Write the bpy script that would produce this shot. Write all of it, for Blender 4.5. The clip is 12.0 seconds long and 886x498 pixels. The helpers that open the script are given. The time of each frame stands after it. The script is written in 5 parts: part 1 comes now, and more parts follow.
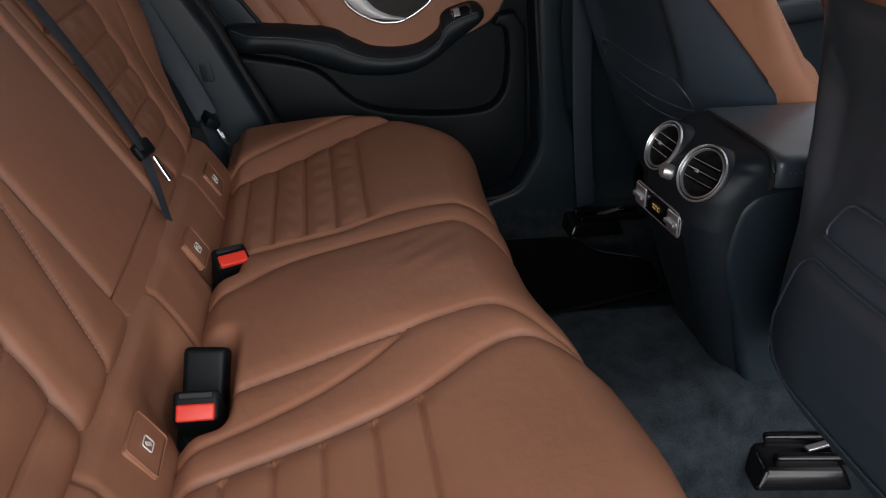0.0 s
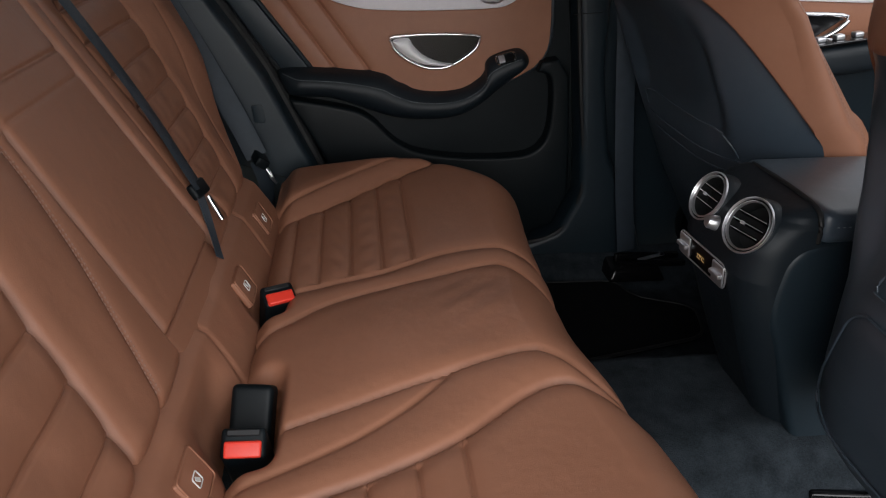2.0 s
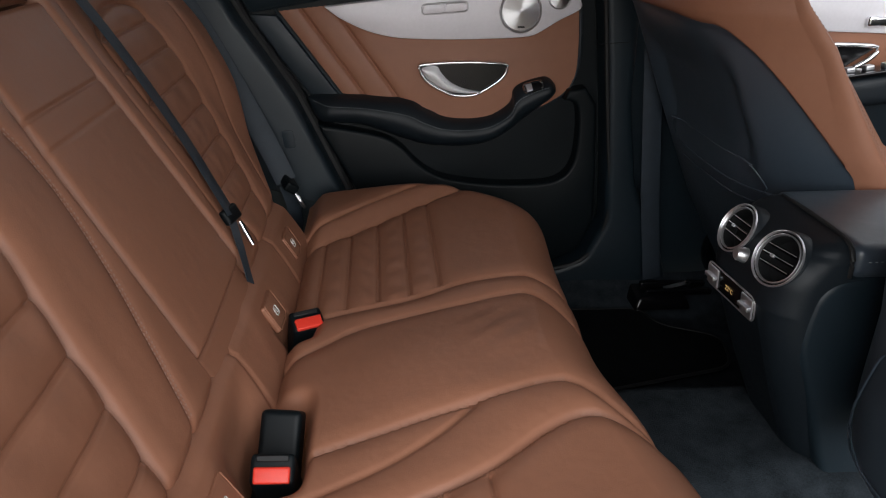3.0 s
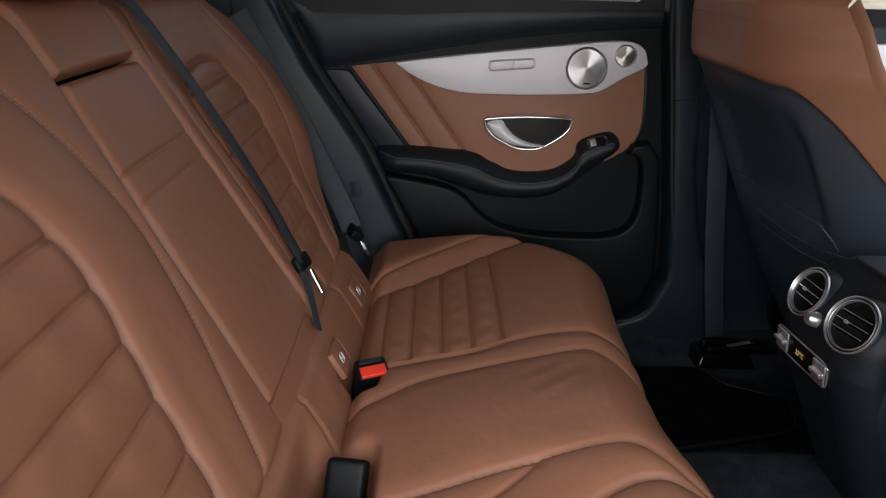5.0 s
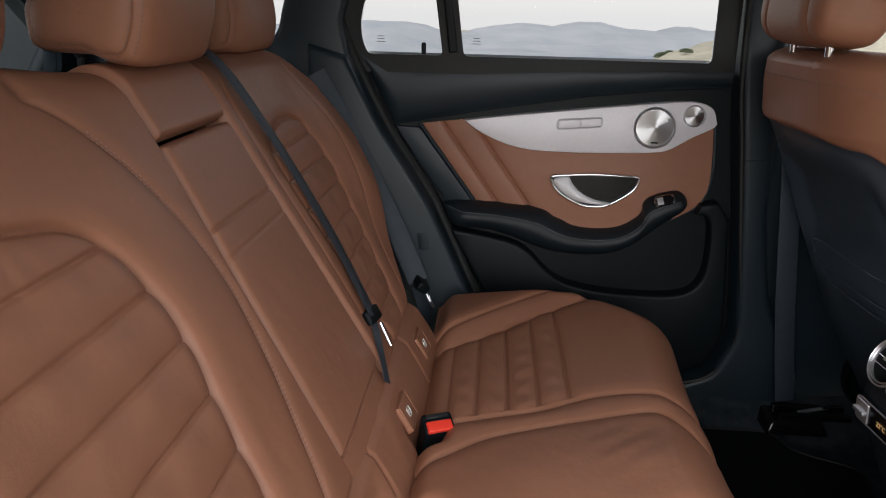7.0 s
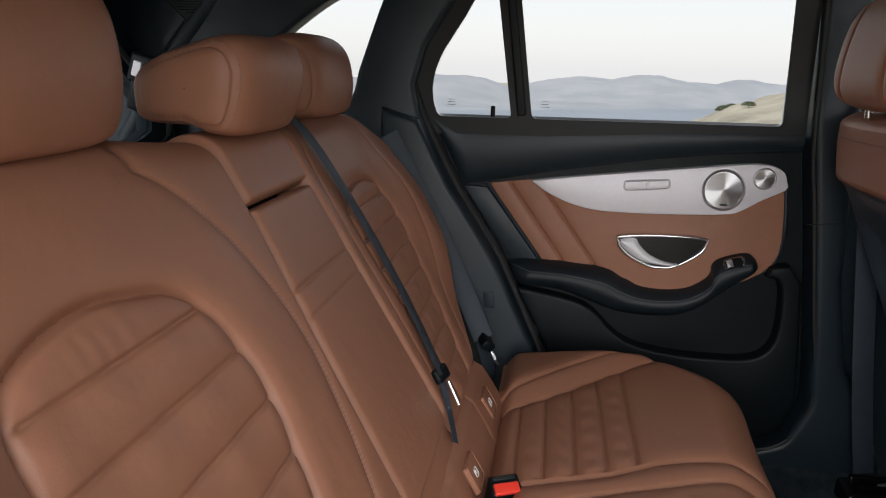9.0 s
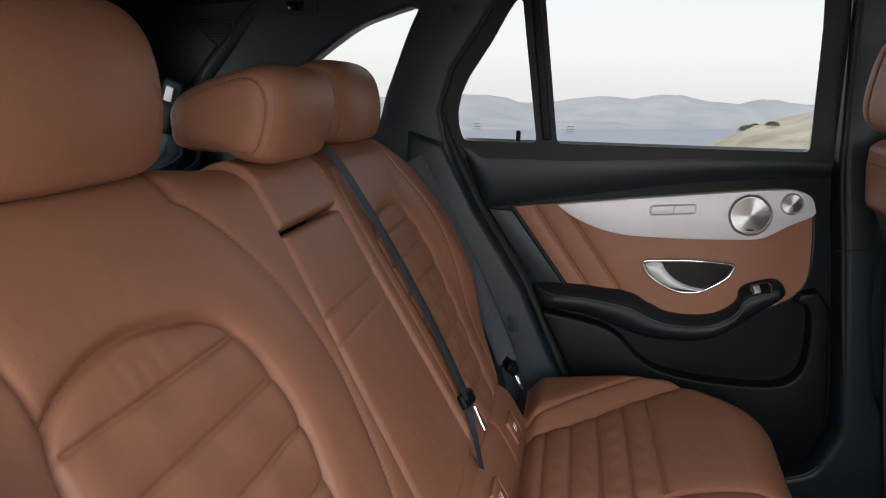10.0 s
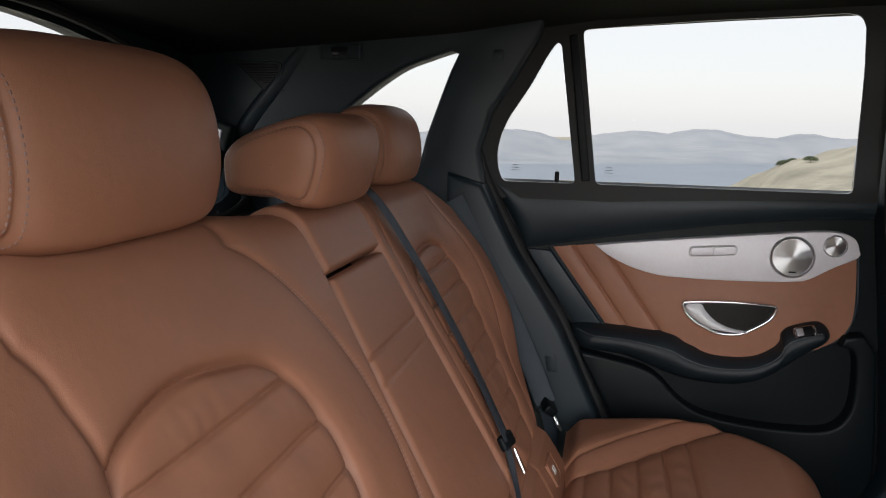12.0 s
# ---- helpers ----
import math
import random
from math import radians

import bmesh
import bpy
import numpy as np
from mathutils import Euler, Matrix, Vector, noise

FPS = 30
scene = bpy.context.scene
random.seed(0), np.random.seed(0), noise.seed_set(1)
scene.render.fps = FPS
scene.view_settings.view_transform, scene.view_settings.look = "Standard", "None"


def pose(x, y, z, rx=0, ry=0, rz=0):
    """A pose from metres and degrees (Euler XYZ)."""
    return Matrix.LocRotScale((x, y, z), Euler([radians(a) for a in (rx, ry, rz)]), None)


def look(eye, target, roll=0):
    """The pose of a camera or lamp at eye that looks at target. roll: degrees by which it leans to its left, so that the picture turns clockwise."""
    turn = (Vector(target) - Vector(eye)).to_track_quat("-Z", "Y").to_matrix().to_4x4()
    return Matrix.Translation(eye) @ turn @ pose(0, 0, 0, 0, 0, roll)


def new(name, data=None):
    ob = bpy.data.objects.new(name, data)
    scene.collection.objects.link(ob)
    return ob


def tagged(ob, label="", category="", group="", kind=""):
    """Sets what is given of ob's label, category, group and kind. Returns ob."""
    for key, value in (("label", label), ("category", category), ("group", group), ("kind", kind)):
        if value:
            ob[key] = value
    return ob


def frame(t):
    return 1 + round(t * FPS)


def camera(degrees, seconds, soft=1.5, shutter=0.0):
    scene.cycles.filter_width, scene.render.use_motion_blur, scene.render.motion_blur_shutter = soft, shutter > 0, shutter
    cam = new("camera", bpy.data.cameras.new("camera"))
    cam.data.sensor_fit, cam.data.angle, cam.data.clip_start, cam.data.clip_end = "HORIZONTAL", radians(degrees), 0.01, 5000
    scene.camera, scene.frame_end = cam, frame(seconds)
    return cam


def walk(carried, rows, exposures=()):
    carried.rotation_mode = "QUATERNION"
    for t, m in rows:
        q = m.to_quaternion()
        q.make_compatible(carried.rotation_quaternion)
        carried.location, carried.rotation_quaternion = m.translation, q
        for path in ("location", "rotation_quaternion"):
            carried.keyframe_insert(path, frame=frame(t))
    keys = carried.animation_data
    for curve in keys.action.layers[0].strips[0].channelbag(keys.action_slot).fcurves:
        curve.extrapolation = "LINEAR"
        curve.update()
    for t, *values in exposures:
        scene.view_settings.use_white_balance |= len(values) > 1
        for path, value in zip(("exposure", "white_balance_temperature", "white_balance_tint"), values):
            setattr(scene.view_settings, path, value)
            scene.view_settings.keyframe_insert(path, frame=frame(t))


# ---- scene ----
cam = camera(61.7, 12.0, soft=1.1)
PATH = [
    (0, (0.065, 0.171, 1.158), (0.375, 1.898, 0.198), 1.4),
    (0.5, (0.061, 0.17, 1.159), (0.36, 1.904, 0.208), 1.4),
    (1, (0.06, 0.169, 1.163), (0.333, 1.92, 0.236), 1.4),
    (1.5, (0.053, 0.168, 1.17), (0.305, 1.933, 0.265), 1.5),
    (2, (0.048, 0.165, 1.174), (0.273, 1.95, 0.3), 1.5),
    (2.5, (0.043, 0.164, 1.18), (0.242, 1.963, 0.33), 1.5),
    (3, (0.037, 0.163, 1.187), (0.207, 1.977, 0.363), 1.5),
    (5, (0.014, 0.153, 1.207), (0.045, 2.019, 0.488), 1.5),
    (5.5, (0.01, 0.149, 1.212), (0.003, 2.027, 0.522), 1.4),
    (6, (0.002, 0.147, 1.218), (-0.039, 2.034, 0.558), 1.4),
    (6.5, (-0.003, 0.143, 1.223), (-0.081, 2.038, 0.589), 1.5),
    (7, (-0.011, 0.14, 1.228), (-0.13, 2.043, 0.624), 1.5),
    (9, (-0.033, 0.12, 1.251), (-0.309, 2.043, 0.773), 1.3),
    (9.5, (-0.039, 0.118, 1.258), (-0.343, 2.042, 0.806), 1.3),
    (10, (-0.043, 0.113, 1.263), (-0.376, 2.038, 0.833), 1.3),
    (10.5, (-0.047, 0.11, 1.266), (-0.407, 2.034, 0.859), 1.3),
    (11, (-0.05, 0.104, 1.273), (-0.442, 2.027, 0.889), 1.3),
    (11.5, (-0.054, 0.101, 1.276), (-0.465, 2.025, 0.917), 1.2),
    (12, (-0.055, 0.098, 1.279), (-0.479, 2.022, 0.936), 1.2),
]
walk(cam, [(t, look(eye, target, roll)) for t, eye, target, roll in PATH], exposures=[(0.0, 2.10), (3.0, 2.16), (6.0, 2.30), (9.0, 2.47), (12.0, 2.47)])

# ---- light ----
SUN_UP, SUN_ROUND = radians(24), radians(179)
world = bpy.data.worlds.new("sky")
scene.world = world
world.use_nodes = True
wn, wl = world.node_tree.nodes, world.node_tree.links
sky = wn.new("ShaderNodeTexSky")
sky.sky_type, sky.sun_disc = "NISHITA", False
sky.sun_elevation, sky.sun_rotation = SUN_UP, SUN_ROUND
sky.air_density, sky.dust_density, sky.ozone_density = 1.0, 1.2, 1.0
haze = wn.new("ShaderNodeHueSaturation")
haze.inputs["Saturation"].default_value = 0.75
wl.new(sky.outputs[0], haze.inputs["Color"])
veil = wn.new("ShaderNodeMix")
veil.data_type = "RGBA"
veil.inputs["Factor"].default_value = 0.95
veil.inputs["B"].default_value = (1.40, 1.39, 1.42, 1)
wl.new(haze.outputs[0], veil.inputs["A"])
wl.new(veil.outputs["Result"], wn["Background"].inputs[0])
wn["Background"].inputs[1].default_value = 0.13
lamp = bpy.data.lights.new("sun", "SUN")
lamp.energy, lamp.angle, lamp.color = 0.85, radians(75), (0.97, 0.98, 1.0)
sun = new("sun", lamp)
sun.matrix_world = look((math.sin(SUN_ROUND) * math.cos(SUN_UP) * 50, math.cos(SUN_ROUND) * math.cos(SUN_UP) * 50, math.sin(SUN_UP) * 50), (0, 1, 1))


# ---- materials ----
def material(name, base, rough=0.5, metal=0.0, vary=0.12, vary_size=9.0, grain=900.0, bump=0.1, depth=0.0004, kind="noise", wrinkle=0.0, coat=0.0, spec=0.5, second=None, uneven=0.07):
    m = bpy.data.materials.new(name)
    m.use_nodes = True
    n, l = m.node_tree.nodes, m.node_tree.links
    b = n["Principled BSDF"]
    b.inputs["Metallic"].default_value = metal
    b.inputs["Coat Weight"].default_value = coat
    b.inputs["Specular IOR Level"].default_value = spec
    where = n.new("ShaderNodeTexCoord").outputs["Object"]

    def noise_at(scale, detail=3.0):
        t = n.new("ShaderNodeTexNoise")
        t.inputs["Scale"].default_value, t.inputs["Detail"].default_value = scale, detail
        l.new(where, t.inputs["Vector"])
        return t.outputs["Fac"]

    big, mid = noise_at(vary_size), noise_at(vary_size * 11)
    both = n.new("ShaderNodeMath")
    both.operation = "MULTIPLY_ADD"
    both.inputs[1].default_value = 0.65
    scaled = n.new("ShaderNodeMath")
    scaled.operation = "MULTIPLY"
    scaled.inputs[1].default_value = 0.35
    l.new(mid, scaled.inputs[0])
    l.new(big, both.inputs[0])
    l.new(scaled.outputs[0], both.inputs[2])
    ramp = n.new("ShaderNodeMapRange")
    ramp.inputs["From Min"].default_value, ramp.inputs["From Max"].default_value = 0.3, 0.7
    l.new(both.outputs[0], ramp.inputs["Value"])
    mix = n.new("ShaderNodeMix")
    mix.data_type = "RGBA"
    low = [c * (1 - vary) for c in base]
    high = list(second) if second else [min(1, c * (1 + vary)) for c in base]
    mix.inputs["A"].default_value, mix.inputs["B"].default_value = (*low, 1), (*high, 1)
    l.new(ramp.outputs["Result"], mix.inputs["Factor"])
    l.new(mix.outputs["Result"], b.inputs["Base Color"])
    rr = n.new("ShaderNodeMapRange")
    rr.inputs["To Min"].default_value, rr.inputs["To Max"].default_value = max(0.02, rough - uneven), min(1, rough + uneven)
    l.new(mid, rr.inputs["Value"])
    l.new(rr.outputs["Result"], b.inputs["Roughness"])
    if bump:
        if kind == "leather":
            t = n.new("ShaderNodeTexVoronoi")
            t.inputs["Scale"].default_value = grain
            l.new(where, t.inputs["Vector"])
            fine = t.outputs["Distance"]
        else:
            fine = noise_at(grain, 2.0)
        bp = n.new("ShaderNodeBump")
        bp.inputs["Strength"].default_value, bp.inputs["Distance"].default_value = bump, depth
        l.new(fine, bp.inputs["Height"])
        last = bp
        if wrinkle:
            bw = n.new("ShaderNodeBump")
            bw.inputs["Strength"].default_value, bw.inputs["Distance"].default_value = 1.0, wrinkle
            l.new(noise_at(26.0, 4.0), bw.inputs["Height"])
            l.new(bp.outputs[0], bw.inputs["Normal"])
            last = bw
        l.new(last.outputs[0], b.inputs["Normal"])
    return m


LEATHER = material("tan_leather", (0.318, 0.143, 0.086), 0.46, vary=0.07, vary_size=5, grain=950, bump=0.22, depth=0.0005, kind="leather", wrinkle=0.0016, spec=0.34)
LEATHER_PERF = material("grained_tan_leather", (0.32, 0.148, 0.088), 0.48, vary=0.09, vary_size=7, grain=520, bump=0.5, depth=0.0007, kind="leather", spec=0.34)
THREAD = material("tan_thread", (0.33, 0.19, 0.15), 0.8, grain=2000)
SEAM_THREAD = material("pinkish_brown_thread", (0.26, 0.155, 0.13), 0.8, grain=2000)
DARK_THREAD = material("brown_thread", (0.10, 0.048, 0.04), 0.8, grain=2000)
SILL_THREAD = material("dark_grey_thread", (0.05, 0.055, 0.06), 0.8, grain=2000)
GREY_THREAD = material("grey_thread", (0.2, 0.22, 0.23), 0.8, grain=2000)
BLACK = material("black_soft_plastic", (0.0038, 0.0066, 0.0084), 0.46, vary=0.15, grain=1500, bump=0.18, depth=0.0004, kind="leather", spec=0.2)
DARK = material("dark_moulded_plastic", (0.012, 0.0215, 0.0295), 0.44, vary=0.12, grain=1300, bump=0.16, depth=0.0004, kind="leather", spec=0.4)
BLACK_LEATHER = material("black_leather", (0.0085, 0.0135, 0.0185), 0.5, vary=0.12, grain=900, bump=0.25, depth=0.0005, kind="leather", wrinkle=0.0008, spec=0.36)
# Lit copy of the black leather: the lid's skylight is put into a paler blue base.
LID_LEATHER = material("sky_lit_black_leather", (0.060, 0.080, 0.104), 0.32, vary=0.12, grain=900, bump=0.25, depth=0.0005, kind="leather", wrinkle=0.0008, spec=0.8)
SHELL = material("satin_seat_shell_plastic", (0.046, 0.064, 0.085), 0.34, vary=0.1, grain=1500, bump=0.10, depth=0.0003, kind="leather", spec=0.9)
GLOSS = material("gloss_black_plastic", (0.005, 0.005, 0.006), 0.2, vary=0.1, bump=0, uneven=0.03)
RUBBER = material("black_rubber", (0.008, 0.009, 0.01), 0.6, grain=700, bump=0.1)
CARPET = material("dark_grey_carpet", (0.028, 0.035, 0.042), 0.95, vary=0.55, vary_size=30, grain=700, bump=0.8, depth=0.003, spec=0.1)
MAT = material("black_floor_mat", (0.007, 0.008, 0.009), 0.95, vary=0.3, vary_size=20, grain=500, bump=0.8, depth=0.003, spec=0.1)
HEADLINER = material("black_headliner_fabric", (0.013, 0.016, 0.015), 0.9, vary=0.15, grain=800, bump=0.3, spec=0.2)
ALU = material("brushed_aluminium", (0.84, 0.82, 0.865), 0.48, metal=0.15, vary=0.05, vary_size=12, grain=600, bump=0.05, depth=0.0002)
CHROME = material("polished_chrome", (0.85, 0.85, 0.87), 0.12, metal=1.0, vary=0.02, bump=0, uneven=0.01)
SATIN = material("satin_chrome", (0.74, 0.74, 0.77), 0.32, metal=0.9, vary=0.02, bump=0, uneven=0.01)
TURNED = material("fine_turned_metal", (0.62, 0.62, 0.64), 0.3, metal=1.0, vary=0.02, bump=0, uneven=0.01)
turned_b = TURNED.node_tree.nodes["Principled BSDF"]
turned_b.inputs["Anisotropic"].default_value = 0.95
turned_t = TURNED.node_tree.nodes.new("ShaderNodeTangent")
turned_t.direction_type, turned_t.axis = "RADIAL", "Z"
TURNED.node_tree.links.new(turned_t.outputs[0], turned_b.inputs["Tangent"])
# White, hardly metallic: the sky's reflection on the chrome is put into the colour.
LEVER = material("sky_whitened_chrome", (0.92, 0.92, 0.94), 0.34, metal=0.05, vary=0.02, bump=0, uneven=0.01)
RED = material("red_button_plastic", (0.80, 0.05, 0.03), 0.35, vary=0.06, bump=0)
WEBBING = material("dark_grey_belt_webbing", (0.028, 0.040, 0.054), 0.6, vary=0.15, vary_size=40, grain=900, bump=0.6, depth=0.0008)
WHITE = material("white_print", (0.7, 0.7, 0.68), 0.6, bump=0)
AMBER = material("amber_display_segment", (0.5, 0.3, 0.1), 0.5, bump=0)
AMBER.node_tree.nodes["Principled BSDF"].inputs["Emission Color"].default_value = (1.0, 0.6, 0.25, 1)
AMBER.node_tree.nodes["Principled BSDF"].inputs["Emission Strength"].default_value = 0.06
# Pale blue base: the distance haze is painted into the hillside colour.
HILL = material("haze_tinted_scrub", (0.29, 0.315, 0.35), 0.9, vary=0.14, vary_size=0.014, grain=0.2, bump=0, second=(0.38, 0.39, 0.40))
GRASS = material("dry_sandy_ground", (0.40, 0.37, 0.29), 0.95, vary=0.35, vary_size=0.35, grain=3, bump=0.6, depth=0.2, spec=0.1)
SEA = material("pale_sea_water", (0.25, 0.285, 0.325), 0.75, vary=0.1, vary_size=0.01, grain=0.5, bump=0.2, depth=0.4)
BUSH = material("dark_green_scrub", (0.07, 0.085, 0.04), 0.9, vary=0.4, vary_size=2, grain=20, bump=0.5)
BODY = material("grey_car_paint", (0.1, 0.11, 0.12), 0.3, coat=0.5, bump=0)
GLASS = bpy.data.materials.new("clear_window_glass")
GLASS.use_nodes = True
gb = GLASS.node_tree.nodes["Principled BSDF"]
gb.inputs["Base Color"].default_value = (0.775, 0.78, 0.78, 1)
gb.inputs["Transmission Weight"].default_value, gb.inputs["Roughness"].default_value, gb.inputs["IOR"].default_value = 1.0, 0.0, 1.02


# ---- building helpers ----
def mesh_object(name, verts, faces, mat, parent=None, label="", smooth=True):
    me = bpy.data.meshes.new(name)
    me.from_pydata([tuple(v) for v in verts], [], [tuple(f) for f in faces])
    me.materials.append(mat)
    me.update()
    if smooth:
        me.polygons.foreach_set("use_smooth", [True] * len(me.polygons))
    ob = new(name, me)
    if parent:
        ob.parent = parent
    if label:
        tagged(ob, label)
    return ob


def part(name, bm, mat, parent=None, label="", smooth=True):
    me = bpy.data.meshes.new(name)
    bmesh.ops.recalc_face_normals(bm, faces=bm.faces)
    bm.to_mesh(me)
    bm.free()
    me.materials.append(mat)
    if smooth:
        for p in me.polygons:
            p.use_smooth = True
        me.set_sharp_from_angle(angle=radians(38))
    ob = new(name, me)
    if parent:
        ob.parent = parent
    if label:
        tagged(ob, label)
    return ob


def thing(name, label, category, group="", kind=""):
    return tagged(new(name), label, category, group, kind)


def block(sx, sy, sz, m=None, bevel=0.004, seg=3):
    bm = bmesh.new()
    bmesh.ops.create_cube(bm, size=1)
    bmesh.ops.scale(bm, vec=(sx, sy, sz), verts=bm.verts)
    if bevel:
        bmesh.ops.bevel(bm, geom=bm.edges[:], offset=min(bevel, 0.45 * min(sx, sy, sz)), segments=seg, profile=0.6, affect="EDGES")
    if m is not None:
        bmesh.ops.transform(bm, matrix=m, verts=bm.verts)
    return bm


def smooth_curve(points, n):
    """n points evenly along a smooth curve through the given ones."""
    p = np.array(points, float)
    if len(p) > 2:
        q = np.vstack([2 * p[0] - p[1], p, 2 * p[-1] - p[-2]])
        out = []
        for i in range(1, len(q) - 2):
            for u in np.linspace(0, 1, 16, endpoint=False):
                a, b, c, d = q[i - 1], q[i], q[i + 1], q[i + 2]
                out.append(0.5 * (2 * b + (c - a) * u + (2 * a - 5 * b + 4 * c - d) * u ** 2 + (3 * b - a - 3 * c + d) * u ** 3))
        p = np.array(out + [p[-1]])
    s = np.concatenate([[0], np.cumsum(np.linalg.norm(np.diff(p, axis=0), axis=1))])
    at = np.linspace(0, s[-1], n)
    return np.stack([np.interp(at, s, p[:, k]) for k in range(p.shape[1])], 1)


def rounded(points, r, n=5):
    """A closed outline with its corners rounded."""
    pts, out = [Vector(p) for p in points], []
    k = len(pts)
    for i in range(k):
        a, b, c = pts[i - 1], pts[i], pts[(i + 1) % k]
        ra = min(r, 0.45 * (a - b).length, 0.45 * (c - b).length)
        p, q = b + (a - b).normalized() * ra, b + (c - b).normalized() * ra
        for j in range(n + 1):
            u = j / n
            out.append((1 - u) ** 2 * p + 2 * u * (1 - u) * b + u * u * q)
    return [tuple(v) for v in out]


def plate(outline, at, thick, holes=(), bevel=0.0, seg=2):
    """A plate of the outline (x, z) with holes, its inner face at y = at, growing outwards by thick."""
    bm = bmesh.new()
    edges = []
    for loop in (outline, *holes):
        vs = [bm.verts.new((p[0], at, p[1])) for p in loop]
        edges += [bm.edges.new((vs[i], vs[(i + 1) % len(vs)])) for i in range(len(vs))]
    bmesh.ops.triangle_fill(bm, use_beauty=True, use_dissolve=False, edges=edges)
    if not bevel:
        got = bmesh.ops.extrude_face_region(bm, geom=bm.faces[:])
        bmesh.ops.translate(bm, vec=(0, thick, 0), verts=[v for v in got["geom"] if isinstance(v, bmesh.types.BMVert)])
    else:
        rim = [e for e in bm.edges if len(e.link_faces) == 1]
        got = bmesh.ops.extrude_face_region(bm, geom=bm.faces[:])
        bmesh.ops.translate(bm, vec=(0, thick, 0), verts=[v for v in got["geom"] if isinstance(v, bmesh.types.BMVert)])
        rim = [e for e in bm.edges if all(abs(v.co.y - at) < 1e-6 for v in e.verts) and len(e.link_faces) == 2 and any(any(abs(v.co.y - at) > 1e-6 for v in f.verts) for f in e.link_faces)]
        bmesh.ops.bevel(bm, geom=rim, offset=bevel, segments=seg, profile=0.5, affect="EDGES")
    return bm


def tube(points, radius, sides=10, n=0, closed=False):
    p = smooth_curve(points, n) if n else np.array(points, float)
    k, bm, rings = len(p), bmesh.new(), []
    up = Vector((0.1, 0.2, 1)).normalized()
    for i in range(k):
        a, b = (p[(i - 1) % k], p[(i + 1) % k]) if closed else (p[max(i - 1, 0)], p[min(i + 1, k - 1)])
        d = Vector(b - a).normalized()
        u = d.cross(up).normalized()
        w = d.cross(u).normalized()
        r = radius(i / (k - 1)) if callable(radius) else radius
        rings.append([bm.verts.new(Vector(p[i]) + u * math.cos(2 * math.pi * j / sides) * r + w * math.sin(2 * math.pi * j / sides) * r) for j in range(sides)])
    for i in range(k if closed else k - 1):
        for j in range(sides):
            bm.faces.new((rings[i][j], rings[i][(j + 1) % sides], rings[(i + 1) % k][(j + 1) % sides], rings[(i + 1) % k][j]))
    if not closed:
        bm.faces.new(rings[0][::-1])
        bm.faces.new(rings[-1])
    return bm


def ribbon(points, across, width, thick=0.0015, n=40):
    """A band along a curve; across: its width's direction, one or one for each point."""
    p = smooth_curve(points, n)
    ac = smooth_curve(across, n) if np.ndim(across) == 2 else np.tile(np.array(across, float), (n, 1))
    bm, rings = bmesh.new(), []
    for i in range(n):
        d = Vector(p[min(i + 1, n - 1)] - p[max(i - 1, 0)]).normalized()
        a = Vector(ac[i])
        a = (a - d * a.dot(d)).normalized()
        nn = a.cross(d).normalized()
        c = Vector(p[i])
        prof = [(-0.5, 0.0), (-0.46, 0.5), (0.46, 0.5), (0.5, 0.0), (0.46, -0.5), (-0.46, -0.5)]
        rings.append([bm.verts.new(c + a * u * width + nn * v * thick) for u, v in prof])
    for i in range(n - 1):
        for j in range(6):
            bm.faces.new((rings[i][j], rings[i][(j + 1) % 6], rings[i + 1][(j + 1) % 6], rings[i + 1][j]))
    bm.faces.new(rings[0][::-1])
    bm.faces.new(rings[-1])
    return bm


def lathe(profile, m, seg=40):
    """Turned round its own z; profile: (radius, height)."""
    bm, rings = bmesh.new(), []
    for r, h in profile:
        rings.append([bm.verts.new((r * math.cos(2 * math.pi * j / seg), r * math.sin(2 * math.pi * j / seg), h)) for j in range(seg)])
    for i in range(len(rings) - 1):
        for j in range(seg):
            bm.faces.new((rings[i][j], rings[i][(j + 1) % seg], rings[i + 1][(j + 1) % seg], rings[i + 1][j]))
    bmesh.ops.transform(bm, matrix=m, verts=bm.verts)
    return bm


def stitches(points, normals, length=0.0042, gap=0.0022, width=0.0011, shift=0.0, n=400, lift=0.0004):
    """A run of single thread stitches along a curve on a surface."""
    p, q = smooth_curve(points, n), smooth_curve(normals, n)
    s = np.concatenate([[0], np.cumsum(np.linalg.norm(np.diff(p, axis=0), axis=1))])
    bm, t = bmesh.new(), 0.0
    while t + length < s[-1]:
        a = np.array([np.interp(t, s, p[:, k]) for k in range(3)])
        b = np.array([np.interp(t + length, s, p[:, k]) for k in range(3)])
        nn = Vector([np.interp(t, s, q[:, k]) for k in range(3)]).normalized()
        d = Vector(b - a).normalized()
        side = nn.cross(d).normalized()
        c0, c1 = Vector(a) + side * shift + nn * lift, Vector(b) + side * shift + nn * lift
        v = [bm.verts.new(x) for x in (c0, c0 * 0.75 + c1 * 0.25 + side * width, c1 * 0.75 + c0 * 0.25 + side * width, c1, c1 * 0.75 + c0 * 0.25 - side * width, c0 * 0.75 + c1 * 0.25 - side * width)]
        top = bm.verts.new((c0 + c1) / 2 + nn * width)
        for i in range(6):
            bm.faces.new((v[i], v[(i + 1) % 6], top))
        t += length + gap
    return bm


def to_line(px, py, line):
    """Distance of every point from a polyline in the plane."""
    best = np.full(px.shape, 9.0)
    for (ax, ay), (bx, by) in zip(line[:-1], line[1:]):
        dx, dy = bx - ax, by - ay
        u = np.clip(((px - ax) * dx + (py - ay) * dy) / (dx * dx + dy * dy + 1e-12), 0, 1)
        best = np.minimum(best, np.hypot(px - ax - u * dx, py - ay - u * dy))
    return best


